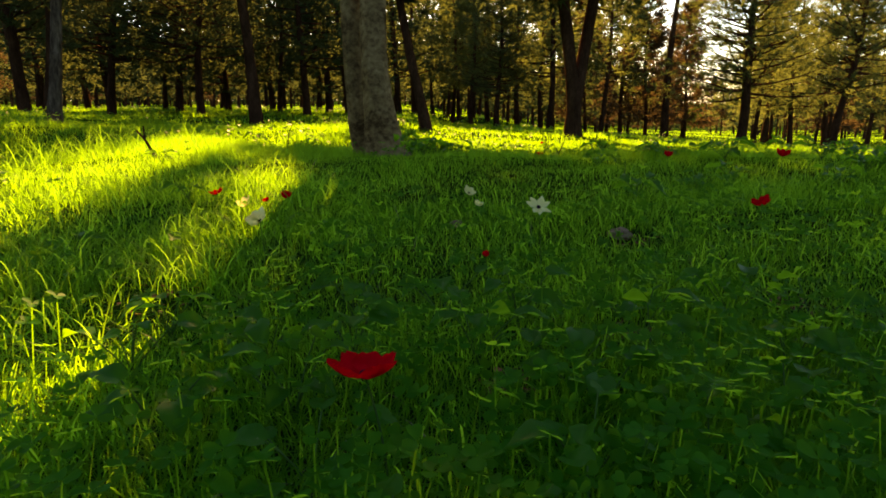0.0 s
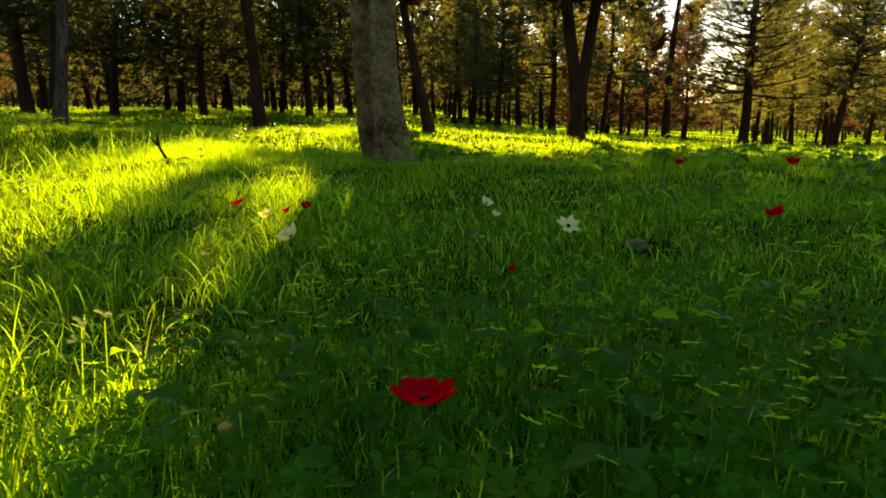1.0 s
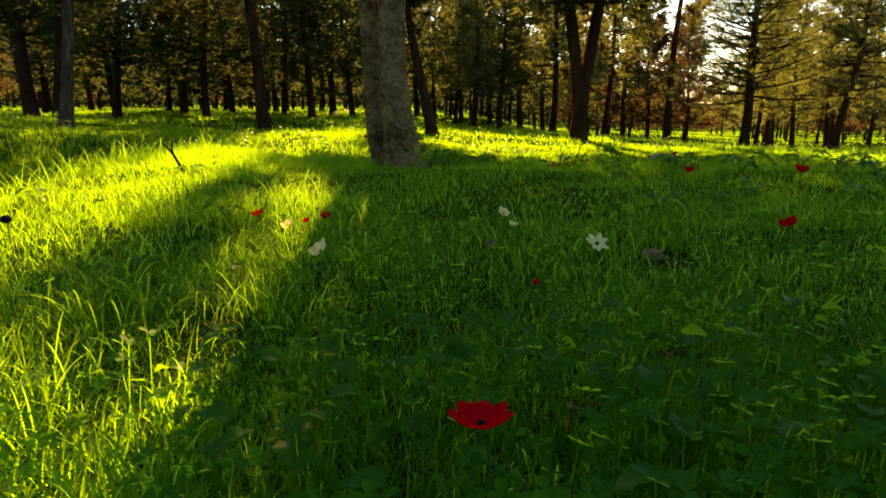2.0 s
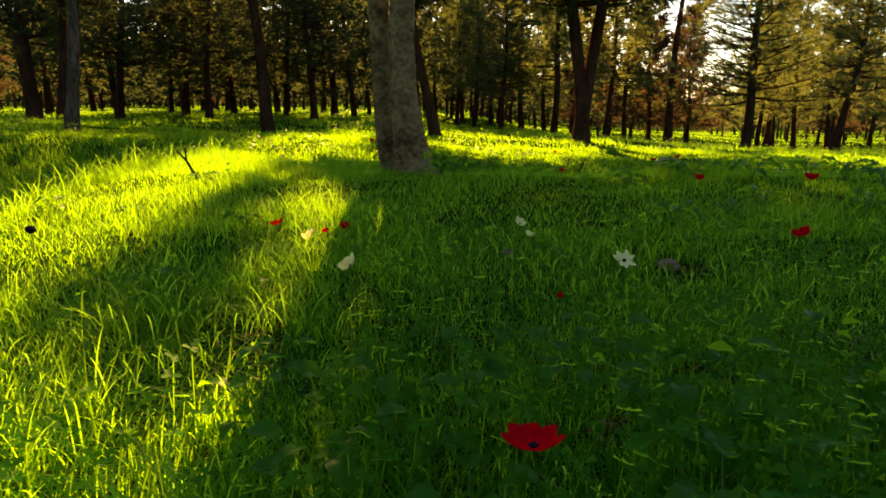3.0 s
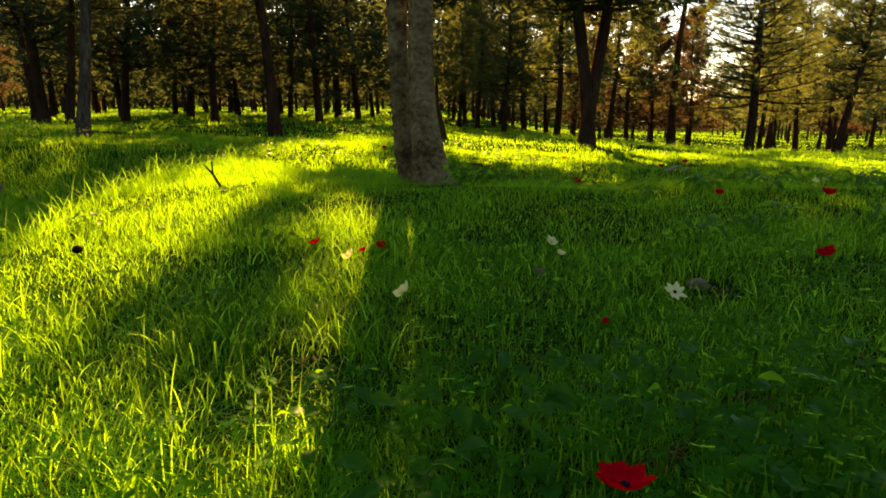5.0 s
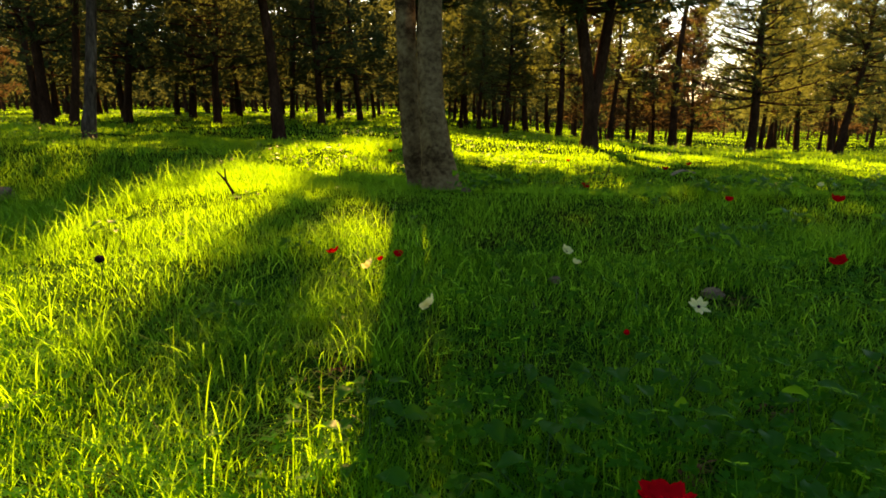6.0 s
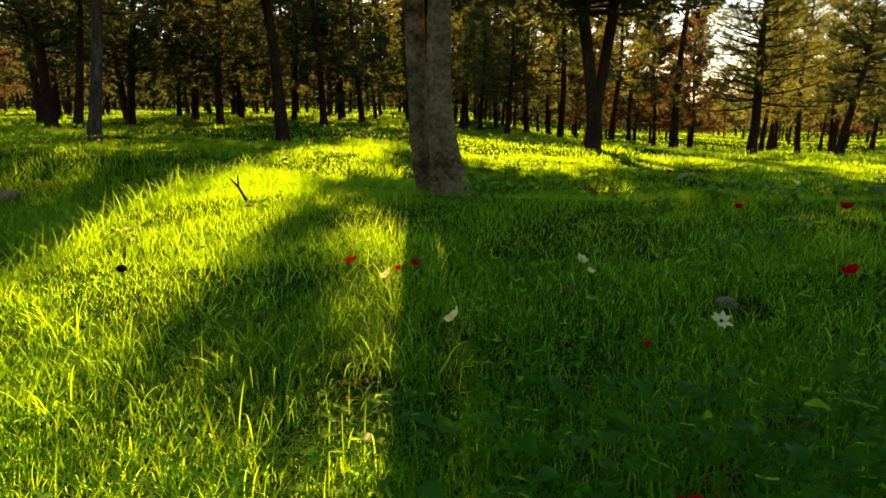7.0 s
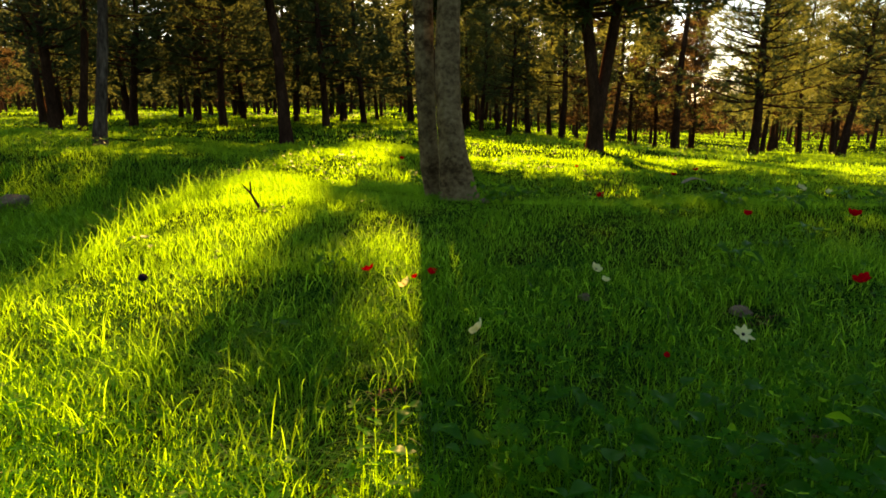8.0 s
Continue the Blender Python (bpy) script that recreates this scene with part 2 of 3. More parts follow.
# ---------------------------------------------------------------- the near tree with two stems
def twin_tree():
    rng = np.random.default_rng(5)
    root = new("twin_stemmed_tree")
    bx, by = -0.44, 4.37
    bz = level(bx, by)

    def stem(name, line, seed, knots, label):
        """One stem; line: height, x, y and radius from the foot upwards."""
        n, sides = 110, 48
        tall = line[-1][0]
        z = -0.10 + (tall + 0.10) * np.linspace(0, 1, n) ** 1.7
        keys = np.array(line)
        cx, cy, r = (np.interp(z, keys[:, 0], keys[:, c]) for c in (1, 2, 3))
        soft = np.ones(7) / 7
        cx, cy, r = (np.convolve(np.pad(q, 3, "edge"), soft, "valid") for q in (cx, cy, r))
        cx, cy = cx - bx, cy - by
        ang = np.linspace(0, 2 * np.pi, sides, endpoint=False)
        rr = r[:, None] * np.ones((1, sides))
        foot = np.exp(-np.maximum(z, 0) / 0.13)[:, None]
        rr = rr + foot * 0.016 * np.cos(3 * ang + seed)[None]
        for i in range(n):
            for j in range(sides):
                p = Vector((math.cos(ang[j]) * 1.8, math.sin(ang[j]) * 1.8, z[i] * 2.6 + seed * 7))
                rr[i, j] += 0.007 * noise.noise(p) + 0.005 * noise.noise(p * 3.1) + 0.0025 * noise.noise(p * 8.0)
        for ka, kz, ks in knots:
            da = np.angle(np.exp(1j * (ang - ka)))[None] * 0.085
            d2 = (da ** 2 + (z[:, None] - kz) ** 2) / ks ** 2
            rr += ks * (0.55 * np.exp(-d2 / 2.2) - 0.95 * np.exp(-d2 * 2.5))
        v = np.stack([cx[:, None] + rr * np.cos(ang), cy[:, None] + rr * np.sin(ang), np.repeat(z[:, None], sides, 1)], -1).reshape(-1, 3)
        i = np.arange(n - 1)[:, None] * sides
        j = np.arange(sides)[None]
        f = np.stack([i + j, i + (j + 1) % sides, i + sides + (j + 1) % sides, i + sides + j], -1).reshape(-1, 4)
        part(name, mesh_of(name, v, [f], BARK_GREY, True), root, label)
        return cx, cy, z

    front = -math.pi / 2
    a = stem("stem", [(-0.1, -0.378, 4.36, 0.158), (0.0, -0.388, 4.36, 0.145), (0.23, -0.417, 4.37, 0.115), (0.42, -0.4425, 4.38, 0.094), (0.68, -0.469, 4.41, 0.085),
                      (1.02, -0.4685, 4.50, 0.086), (1.38, -0.4615, 4.52, 0.081), (2.5, -0.43, 4.60, 0.075), (6.5, -0.05, 4.90, 0.018)], 1.0,
             [(front + 0.05, 0.44, 0.019), (front - 0.85, 0.60, 0.013), (front - 0.55, 1.04, 0.016), (front + 0.35, 1.26, 0.016), (front - 0.3, 0.75, 0.010), (front + 0.4, 0.88, 0.010)],
             "straighter grey-barked stem with dark knots")
    b = stem("stem", [(-0.1, -0.535, 4.56, 0.076), (0.0, -0.552, 4.57, 0.070), (0.17, -0.591, 4.58, 0.070), (0.38, -0.612, 4.60, 0.069), (0.68, -0.629, 4.61, 0.068),
                      (1.02, -0.637, 4.63, 0.069), (1.43, -0.649, 4.66, 0.073), (2.5, -0.70, 4.75, 0.070), (6.0, -1.10, 4.90, 0.018)], 2.0,
             [(front - 0.35, 0.72, 0.016), (front - 0.4, 1.01, 0.012), (front - 0.1, 0.40, 0.012), (front - 0.9, 0.85, 0.014)],
             "slimmer grey-barked stem leaning aside")
    wood, centres, axes = [], [], []
    for (cx, cy, z), count in ((a, 26), (b, 22)):
        for _ in range(count):
            h = rng.uniform(2.7, z[-1])
            at = np.array([np.interp(h, z, cx), np.interp(h, z, cy), h])
            az, reach = rng.uniform(0, 6.283), rng.uniform(0.6, 1.5)
            end = at + reach * np.array([math.cos(az), math.sin(az), rng.uniform(0.1, 0.6)])
            w = np.linspace(0, 1, 5)[:, None]
            limb = at * (1 - w) + end * w
            wood.append(tube(limb, 0.02 * np.array([1, 0.8, 0.6, 0.4, 0.15]), 5))
            for _ in range(10):
                c = at + (end - at) * rng.uniform(0.3, 1.0) + rng.normal(size=3) * 0.18
                centres.append(c)
                ax = (c - at) / (np.linalg.norm(c - at) + 1e-6)
                axes.append(ax)
    v, f = merge(wood)
    tagged(part("branchwork", mesh_of("branchwork", v, [f], BARK_GREY, True), root), kind="stuff")
    v, f = needle_tufts(rng, np.array(centres), np.array(axes), 12, 0.15, 0.006)
    part("crown", mesh_of("crown", v, [f], NEEDLE), root)
    root.location = (bx, by, bz)
    tagged(root, "tree with two grey knotted stems rising close together", "tree")


twin_tree()

# ---------------------------------------------------------------- single pines of the middle distance
T_DARK = "slender brown-barked pine with a dark green crown"
T_LIT = "pine with warm sunlit needles and spreading limbs"
stand(pine("forked_pine", 11, 10.8, 0.140, 0.25, 2.5, 5200, 12, 0.24, 0.024, stems=2, fork=0.100, lean=(-0.038, 0), side_bias=(0.22, 0.0),
           label="forked pine with two dark brown trunks and a high crown", shape="round"), 2.67, 13.06)
stand(pine("pine", 12, 8.2, 0.115, 0.20, 2.0, 1500, 10, 0.22, 0.016, lean=(0.07, 0), label=T_DARK), -9.01, 13.79)
stand(pine("pine", 13, 7.8, 0.080, 0.26, 1.7, 1200, 10, 0.22, 0.016, lean=(0.07, 0), label=T_DARK), -7.38, 12.14)
stand(pine("pine", 14, 7.4, 0.082, 0.32, 1.9, 1500, 10, 0.22, 0.016, lean=(0.06, 0), bark=BARK_PALE,
           label="pale grey-barked pine at the edge of the hollow"), -5.35, 8.97)
stand(pine("pine", 15, 8.4, 0.11, 0.17, 2.5, 1900, 10, 0.22, 0.018, lean=(0.06, 0), label=T_DARK), -9.25, 18.28)
stand(pine("pine", 16, 8.6, 0.095, 0.17, 2.7, 2200, 10, 0.22, 0.016, lean=(0.04, 0), label=T_DARK), -6.34, 17.19)
stand(pine("leaning_pine", 17, 6.8, 0.12, 0.40, 1.35, 2000, 11, 0.22, 0.020, lean=(-0.125, 0.02), shape="round", label="dark pine leaning gently over the grass"), -3.44, 12.1)
# Its boughs stay out of view, added to cut shade bands into the grass.
stand(pine("leaning_pine", 18, 8.8, 0.105, 0.29, 1.15, 2900, 11, 0.22, 0.020, lean=(-0.14, 0.0), upper=-0.6, shape="round", side_bias=(0.72, 0.0), boughs=[(-1.26, 0.0, 5.5, 0.15), (-1.29, 0.0, 5.8, 0.15), (-1.29, 0.1, 6.15, 0.15), (-1.27, 0.0, 6.5, 0.15), (-1.25, 0.0, 6.85, 0.15), (-1.20, 0.0, 7.15, 0.16),
                   (-1.40, 0.0, 7.35, 0.15), (-1.18, 0.0, 7.5, 0.16),
                   (-1.04, 0.0, 5.35, 0.18), (-0.82, 0.0, 5.45, 0.18), (-0.60, 0.0, 5.6, 0.18), (-1.02, 0.0, 5.75, 0.16), (-0.80, 0.0, 5.85, 0.16), (-0.56, 0.0, 5.9, 0.16),
                   (0.45, 0.0, 4.2, 0.28), (0.20, 0.0, 3.9, 0.26), (0.90, 0.0, 3.9, 0.28), (0.60, 0.0, 3.5, 0.22), (1.10, 0.0, 3.45, 0.22),
                   (-0.86, 0.0, 6.15, 0.15), (-0.66, 0.0, 6.2, 0.15), (-0.50, 0.0, 6.2, 0.15), (-0.64, 0.0, 6.45, 0.12),
                   (-0.36, 0.0, 7.3, 0.28), (-0.38, 0.0, 7.7, 0.28), (-0.36, 0.0, 6.9, 0.28), (-0.38, 0.0, 8.2, 0.28), (-0.34, 0.0, 6.5, 0.28), (-0.25, 0.0, 7.2, 0.28),
                   (-0.20, 0.0, 6.7, 0.30), (-0.20, 0.0, 7.6, 0.30), (-0.25, 0.0, 8.1, 0.30)], label="thin pine leaning behind the twin stems"), -0.40, 13.6)
stand(pine("tall_pine", 19, 9.5, 0.155, 0.62, 1.8, 600, 8, 0.24, 0.014, lean=(0.062, 0), label="tall bare-trunked pine standing in sunlit grass"), 8.24, 24.2)
stand(pine("spreading_pine", 20, 8.8, 0.15, 0.17, 2.4, 2100, 20, 0.19, 0.009, lean=(0.05, 0), needle_mat=NEEDLE_SUNLIT, sides=10,
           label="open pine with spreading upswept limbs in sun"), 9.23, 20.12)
stand(pine("spreading_pine", 21, 8.6, 0.14, 0.22, 2.8, 2000, 20, 0.19, 0.009, lean=(0.10, 0), needle_mat=NEEDLE_SUNLIT, sides=10,
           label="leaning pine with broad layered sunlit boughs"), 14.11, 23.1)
stand(pine("pine", 22, 7.6, 0.10, 0.2, 2.2, 900, 9, 0.24, 0.013, needle_mat=NEEDLE_SUNLIT, label=T_LIT), 13.96, 26.0)
stand(pine("bushy_pine", 23, 6.4, 0.10, 0.16, 1.7, 1100, 9, 0.22, 0.014, label="bushy young pine with dark low branches"), 2.09, 24.3)

# repeated pines of the wood behind: full ones nearer, lighter-built ones farther off
KINDS = []
for far in (0, 1):
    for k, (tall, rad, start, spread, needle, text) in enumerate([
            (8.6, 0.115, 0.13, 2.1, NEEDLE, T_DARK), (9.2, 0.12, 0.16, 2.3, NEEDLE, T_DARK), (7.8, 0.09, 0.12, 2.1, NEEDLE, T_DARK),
            (8.8, 0.11, 0.20, 2.0, NEEDLE_SUNLIT, T_LIT), (8.2, 0.10, 0.24, 2.2, NEEDLE_SUNLIT, T_LIT),
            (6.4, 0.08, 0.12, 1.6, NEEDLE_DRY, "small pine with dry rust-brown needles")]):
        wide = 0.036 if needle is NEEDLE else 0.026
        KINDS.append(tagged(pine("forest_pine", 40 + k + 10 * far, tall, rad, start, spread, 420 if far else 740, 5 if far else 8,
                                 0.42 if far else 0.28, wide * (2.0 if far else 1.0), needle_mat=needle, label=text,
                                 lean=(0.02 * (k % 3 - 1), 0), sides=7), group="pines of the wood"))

SPOTS = [(-14.55, 26.5, 0), (-16.4, 26.5, 1), (-8.5, 25.4, 2), (-5.5, 28.5, 0), (-4.4, 24.4, 1), (-3.5, 28.5, 2), (1.3, 28.4, 3), (2.1, 31.5, 4),
         (3.25, 28.4, 3), (3.9, 24.3, 3), (6.0, 24.2, 4), (7.9, 28.3, 3), (8.5, 27.3, 5), (-11.5, 22.4, 1), (11.0, 29.5, 5), (12.2, 33.0, 5), (9.8, 34.0, 5), (0.9, 34.0, 3), (3.0, 36.0, 4), (5.0, 33.0, 3), (6.4, 38.0, 4), (4.2, 41.0, 3), (8.2, 41.5, 3), (1.8, 43.0, 2), (9.5, 37.5, 3),
         (6.9, 31.5, 5), (10.6, 45.0, 0), (7.2, 47.0, 1), (4.6, 48.0, 3), (-1.5, 33.0, 0), (-7.5, 31.0, 1), (-12.0, 32.0, 0), (-17.5, 33.0, 2),
         (-8.7, 21.4, 0), (-12.8, 19.5, 1), (-5.4, 21.8, 2), (-3.3, 22.0, 2), (-10.6, 25.0, 2), (-4.0, 18.6, 1), (-14.0, 22.5, 0),
         (0.5, 30.5, 3), (0.4, 38.5, 4), (1.9, 39.0, 3), (-0.6, 36.5, 4), (2.6, 46.0, 1), (0.2, 45.0, 2)]
rng = np.random.default_rng(77)
tries = 0
while len(SPOTS) < 200 and tries < 6000:
    tries += 1
    y = 27 + 58 * rng.uniform() ** 1.25
    x = rng.uniform(-0.86, 0.86) * (y + 3)
    ratio = x / y
    if 0.375 < ratio < 0.415 and y > 25:           # the open glade that lets the sky through
        continue
    gap = 1.9 if ratio < -0.05 else 2.5
    if any((x - a) ** 2 + (y - b) ** 2 < gap ** 2 for a, b, _ in SPOTS):
        continue
    if ratio > 0.2 and y > 80:
        continue
    # Needles with sunlight in their colour on the bright side, darker ones elsewhere.
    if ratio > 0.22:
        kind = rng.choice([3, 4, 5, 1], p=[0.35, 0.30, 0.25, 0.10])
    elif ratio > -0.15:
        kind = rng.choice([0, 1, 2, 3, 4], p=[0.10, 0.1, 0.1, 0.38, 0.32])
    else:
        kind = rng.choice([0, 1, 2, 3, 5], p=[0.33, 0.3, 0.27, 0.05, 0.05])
    SPOTS.append((x, y, int(kind)))
placed = set()
for x, y, k in SPOTS:
    k += 6 if y > 40 else 0
    size = rng.uniform(0.85, 1.15)
    m = pose(x, y, level(x, y) - 0.03, 0, rng.uniform(-2, 2), rng.uniform(0, 360)) @ Matrix.Scale(size, 4)
    if k in placed:
        copy_thing(KINDS[k], m).scale = (size,) * 3
    else:
        KINDS[k].matrix_basis = m
        placed.add(k)
for k in set(range(12)) - placed:
    for ob in [*KINDS[k].children_recursive, KINDS[k]]:
        bpy.data.objects.remove(ob)


def far_wood():
    """The wood beyond: trunks and crowns too many to count, behind the others, and an unseen ring round the clearing
    added to block sky light.
    """
    rng = np.random.default_rng(9)
    wood, centres, axes = [], [], []
    for i in range(860):
        if i < 640:
            y = rng.uniform(88, 150)
            x = rng.uniform(-0.95, 0.95 if i % 2 else 0.25) * y
            if 0.375 < x / y < 0.415:
                continue
        else:
            # Unseen trees at the sides and back, added to hold back sky light.
            a = rng.uniform(1.05, 2 * math.pi - 1.05)
            d = rng.uniform(11, 48)
            x, y = d * math.sin(a), d * math.cos(a)
        tall = rng.uniform(7.5, 10)
        if x / max(y, 1) > 0.15 and y > 0:
            tall *= 0.8
        z = level(x, y)
        wood.append(tube([(x, y, z - 0.2), (x + rng.normal() * 0.2, y, z + tall * 0.5), (x, y, z + tall * 0.95)], [0.15, 0.11, 0.02], 5))
        for _ in range(48):
            h = rng.uniform(0.10, 1.0)
            r = 2.1 * (1.15 - h) * rng.uniform(0.2, 1.0)
            az = rng.uniform(0, 6.283)
            centres.append((x + r * math.cos(az), y + r * math.sin(az), z + tall * h))
            axes.append((math.cos(az) * 0.9, math.sin(az) * 0.9, 0.3))
    v, f = merge(wood)
    t = part("far_trunks", mesh_of("far_trunks", v, [f], BARK_BROWN, True))
    tagged(t, "crowded thin brown trunks of the distant pine wood and of added unseen trees", "tree trunks", kind="stuff")
    v, f = needle_tufts(rng, np.array(centres), np.array(axes), 5, 1.25, 0.16)
    t = part("far_foliage", mesh_of("far_foliage", v, [f], NEEDLE))
    tagged(t, "dark green needle foliage of the distant pine wood and of added unseen trees", "foliage", kind="stuff")


far_wood()


# ---------------------------------------------------------------- grass
def blades(rng, x, y, tall, wide, segs, bend, twist=0.35):
    """Curved tapering blades rooted at x, y."""
    n = len(x)
    z = height(x, y) - 0.01
    az = rng.uniform(0, 2 * np.pi, n)
    d = np.stack([np.cos(az), np.sin(az)], -1)
    ang = az + np.pi / 2 + rng.normal(0, twist, n)
    side = np.stack([np.cos(ang), np.sin(ang)], -1)
    lean = rng.uniform(0.05, 0.45, n)
    bd = bend * rng.uniform(0.2, 1.3, n)
    s = np.linspace(0, 1, segs + 1)
    out = (lean[:, None] * s + bd[:, None] * s ** 2.2) * tall[:, None]
    up = (s[None] - 0.45 * (bd[:, None] + 0.5 * lean[:, None]) * s ** 2.4) * tall[:, None]
    ctr = np.stack([x[:, None] + d[:, :1] * out, y[:, None] + d[:, 1:] * out, z[:, None] + up], -1)
    wprof = (0.75 + 0.5 * s) * (1 - s) ** 0.55
    wv = np.zeros((n, segs + 1, 3))
    wv[..., :2] = side[:, None] * (wide[:, None] * wprof[None])[..., None]
    left = (ctr - wv)[:, :-1]
    right = (ctr + wv)[:, :-1]
    tip = ctr[:, -1:]
    v = np.concatenate([left, right, tip], 1).reshape(-1, 3)
    k = 2 * segs + 1
    o = np.arange(n)[:, None] * k
    quads = []
    for i in range(segs - 1):
        quads.append(np.concatenate([o + i, o + segs + i, o + segs + i + 1, o + i + 1], 1))
    tris = np.concatenate([o + segs - 1, o + 2 * segs - 1, o + 2 * segs], 1)
    return v, (np.concatenate(quads) if quads else np.zeros((0, 4), int)), tris


def wave(x, y, a, b, ph):
    return np.sin(a * x + 1.3 * np.sin(b * y + ph)) * np.sin(b * y + 1.1 * np.sin(a * x - ph))


BARE = [(-0.66, 1.40, 0.10), (0.60, 1.94, 0.10), (0.36, 1.16, 0.07), (0.75, 1.33, 0.07), (0.10, 0.92, 0.05)]


def scatter(rng, n, y0, y1, margin=1.0, slope=0.80):
    y = np.sqrt(rng.uniform(y0 ** 2, y1 ** 2, n)) if y0 > 2 else rng.uniform(y0, y1, n)
    half = slope * y + margin
    x = rng.uniform(-1, 1, n) * half - 0.25
    keep = np.ones(n, bool)
    for bx, by, br in BARE:
        keep &= ((x - bx) ** 2 + (y - by) ** 2 > br ** 2) | (rng.uniform(size=n) < 0.12)
    keep &= ((x + 0.39) ** 2 + (y - 4.37) ** 2 > 0.026) & ((x + 0.56) ** 2 + (y - 4.57) ** 2 > 0.008)
    return x[keep], y[keep]


def grass(name, label, seed, n, y0, y1, tall, wide, segs, bend, margin=1.0, mat=None):
    rng = np.random.default_rng(seed)
    x, y = scatter(rng, n, y0, y1, margin)
    patchy = 0.75 + 0.35 * wave(x, y, 2.3, 1.9, seed) + 0.2 * wave(x, y, 6.1, 5.3, seed + 2)
    h = tall * np.clip(patchy, 0.35, 1.5) * rng.uniform(0.55, 1.25, len(x))
    w = wide * rng.uniform(0.6, 1.3, len(x))
    v, q, t = blades(rng, x, y, h, w, segs, bend)
    ob = part(name, mesh_of(name, v, [q, t], mat or GRASS))
    tagged(ob, label, "grass", kind="stuff")


grass("grass_foreground", "lush short green grass blades over dark soil", 1, 72000, 0.30, 2.5, 0.092, 0.0015, 3, 0.60, 0.7)
grass("grass_long_foreground", "longer arching green grass blades among clover", 2, 12000, 0.45, 2.9, 0.165, 0.0023, 6, 1.0, 0.7, GRASS_LONG)
grass("grass_meadow", "fine green meadow grass around the near tree", 3, 150000, 2.3, 5.4, 0.100, 0.0015, 2, 0.5)
grass("grass_clearing", "meadow grass across the clearing", 4, 105000, 5.2, 11.5, 0.115, 0.0036, 2, 0.5, 1.5)
grass("grass_wood_edge", "grass under the edge of the pine wood", 5, 85000, 11.0, 30.0, 0.14, 0.010, 2, 0.5, 3.0)
grass("grass_far", "distant sunlit grass between the pines", 6, 90000, 29.0, 130.0, 0.16, 0.045, 1, 0.4, 6.0)


grass("grass_behind", "short green grass behind the viewpoint", 9, 24000, -2.6, 0.32, 0.09, 0.003, 2, 0.5, 4.5)


def hollow_grass():
    """Long wind-combed grass in the hollow."""
    rng = np.random.default_rng(8)
    x, y = rng.uniform(-6.5, -2.15, 20000), rng.uniform(1.6, 6.8, 20000)
    v, q, t = blades(rng, x, y, rng.uniform(0.14, 0.27, len(x)), rng.uniform(0.0014, 0.0028, len(x)), 4, 0.95)
    tagged(part("grass_hollow", mesh_of("grass_hollow", v, [q, t], GRASS)), "long bent green grass filling the shaded hollow", "grass", kind="stuff")


hollow_grass()


def tussocks():
    """Taller arching tufts in the sunlit corner of the clearing."""
    rng = np.random.default_rng(18)
    cx, cy = rng.uniform(-1.9, -0.42, 70), rng.uniform(0.55, 1.9, 70)
    x = np.repeat(cx, 34) + rng.normal(0, 0.030, 70 * 34)
    y = np.repeat(cy, 34) + rng.normal(0, 0.030, 70 * 34)
    v, q, t = blades(rng, x, y, rng.uniform(0.10, 0.21, len(x)), rng.uniform(0.0012, 0.0026, len(x)), 6, 0.95)
    tagged(part("grass_tufts", mesh_of("grass_tufts", v, [q, t], GRASS_LONG)), "tall arching tufts of sunlit grass", "grass", kind="stuff")


tussocks()


def trefoils(rng, x, y, tall, size):
    """Clover: three rounded leaflets on a thin stalk each."""
    n = len(x)
    z = height(x, y)
    az = rng.uniform(0, 6.283, n)
    top = np.stack([x + 0.25 * tall * np.cos(az), y + 0.25 * tall * np.sin(az), z + tall], -1)
    base = np.stack([x, y, z - 0.01], -1)
    nrm = np.stack([rng.normal(0, 0.30, n), rng.normal(0, 0.30, n) - 0.1, np.ones(n)], -1)
    nrm /= np.linalg.norm(nrm, axis=1, keepdims=True)
    vs, qs, ts, o = [], [], [], 0
    sd = np.stack([-np.sin(az), np.cos(az), np.zeros(n)], -1) * 0.0011
    v = np.stack([base - sd, base + sd, top + sd * 0.7, top - sd * 0.7], 1).reshape(-1, 3)
    vs.append(v)
    qs.append(np.arange(len(v)).reshape(-1, 4))
    o += len(v)
    spin = rng.uniform(0, 6.283, n)
    outline = np.array([(0.0, 0.0), (0.42, 0.40), (0.80, 0.46), (1.02, 0.26), (0.97, 0.0), (1.02, -0.26), (0.80, -0.46), (0.42, -0.40)])
    lift = np.array([0.0, 0.16, 0.24, 0.16, 0.06, 0.16, 0.24, 0.16])
    for k in range(3):
        a = spin + k * 2.094
        u = np.stack([np.cos(a), np.sin(a), np.zeros(n)], -1)
        u -= nrm * np.sum(u * nrm, 1, keepdims=True)
        u /= np.linalg.norm(u, axis=1, keepdims=True)
        w = np.cross(nrm, u)
        sz = (size * rng.uniform(0.85, 1.1, n))[:, None, None]
        pts = top[:, None] + sz * (outline[None, :, :1] * u[:, None] + outline[None, :, 1:] * w[:, None] + (lift - 0.05)[None, :, None] * nrm[:, None])
        v = pts.reshape(-1, 3)
        vs.append(v)
        b = o + np.arange(n)[:, None] * 8
        for tri in ((0, 1, 4), (1, 2, 4), (2, 3, 4), (0, 4, 7), (7, 4, 6), (6, 4, 5)):
            ts.append(np.concatenate([b + tri[0], b + tri[1], b + tri[2]], 1))
        o += len(v)
    return np.concatenate(vs), np.concatenate(qs), np.concatenate(ts)


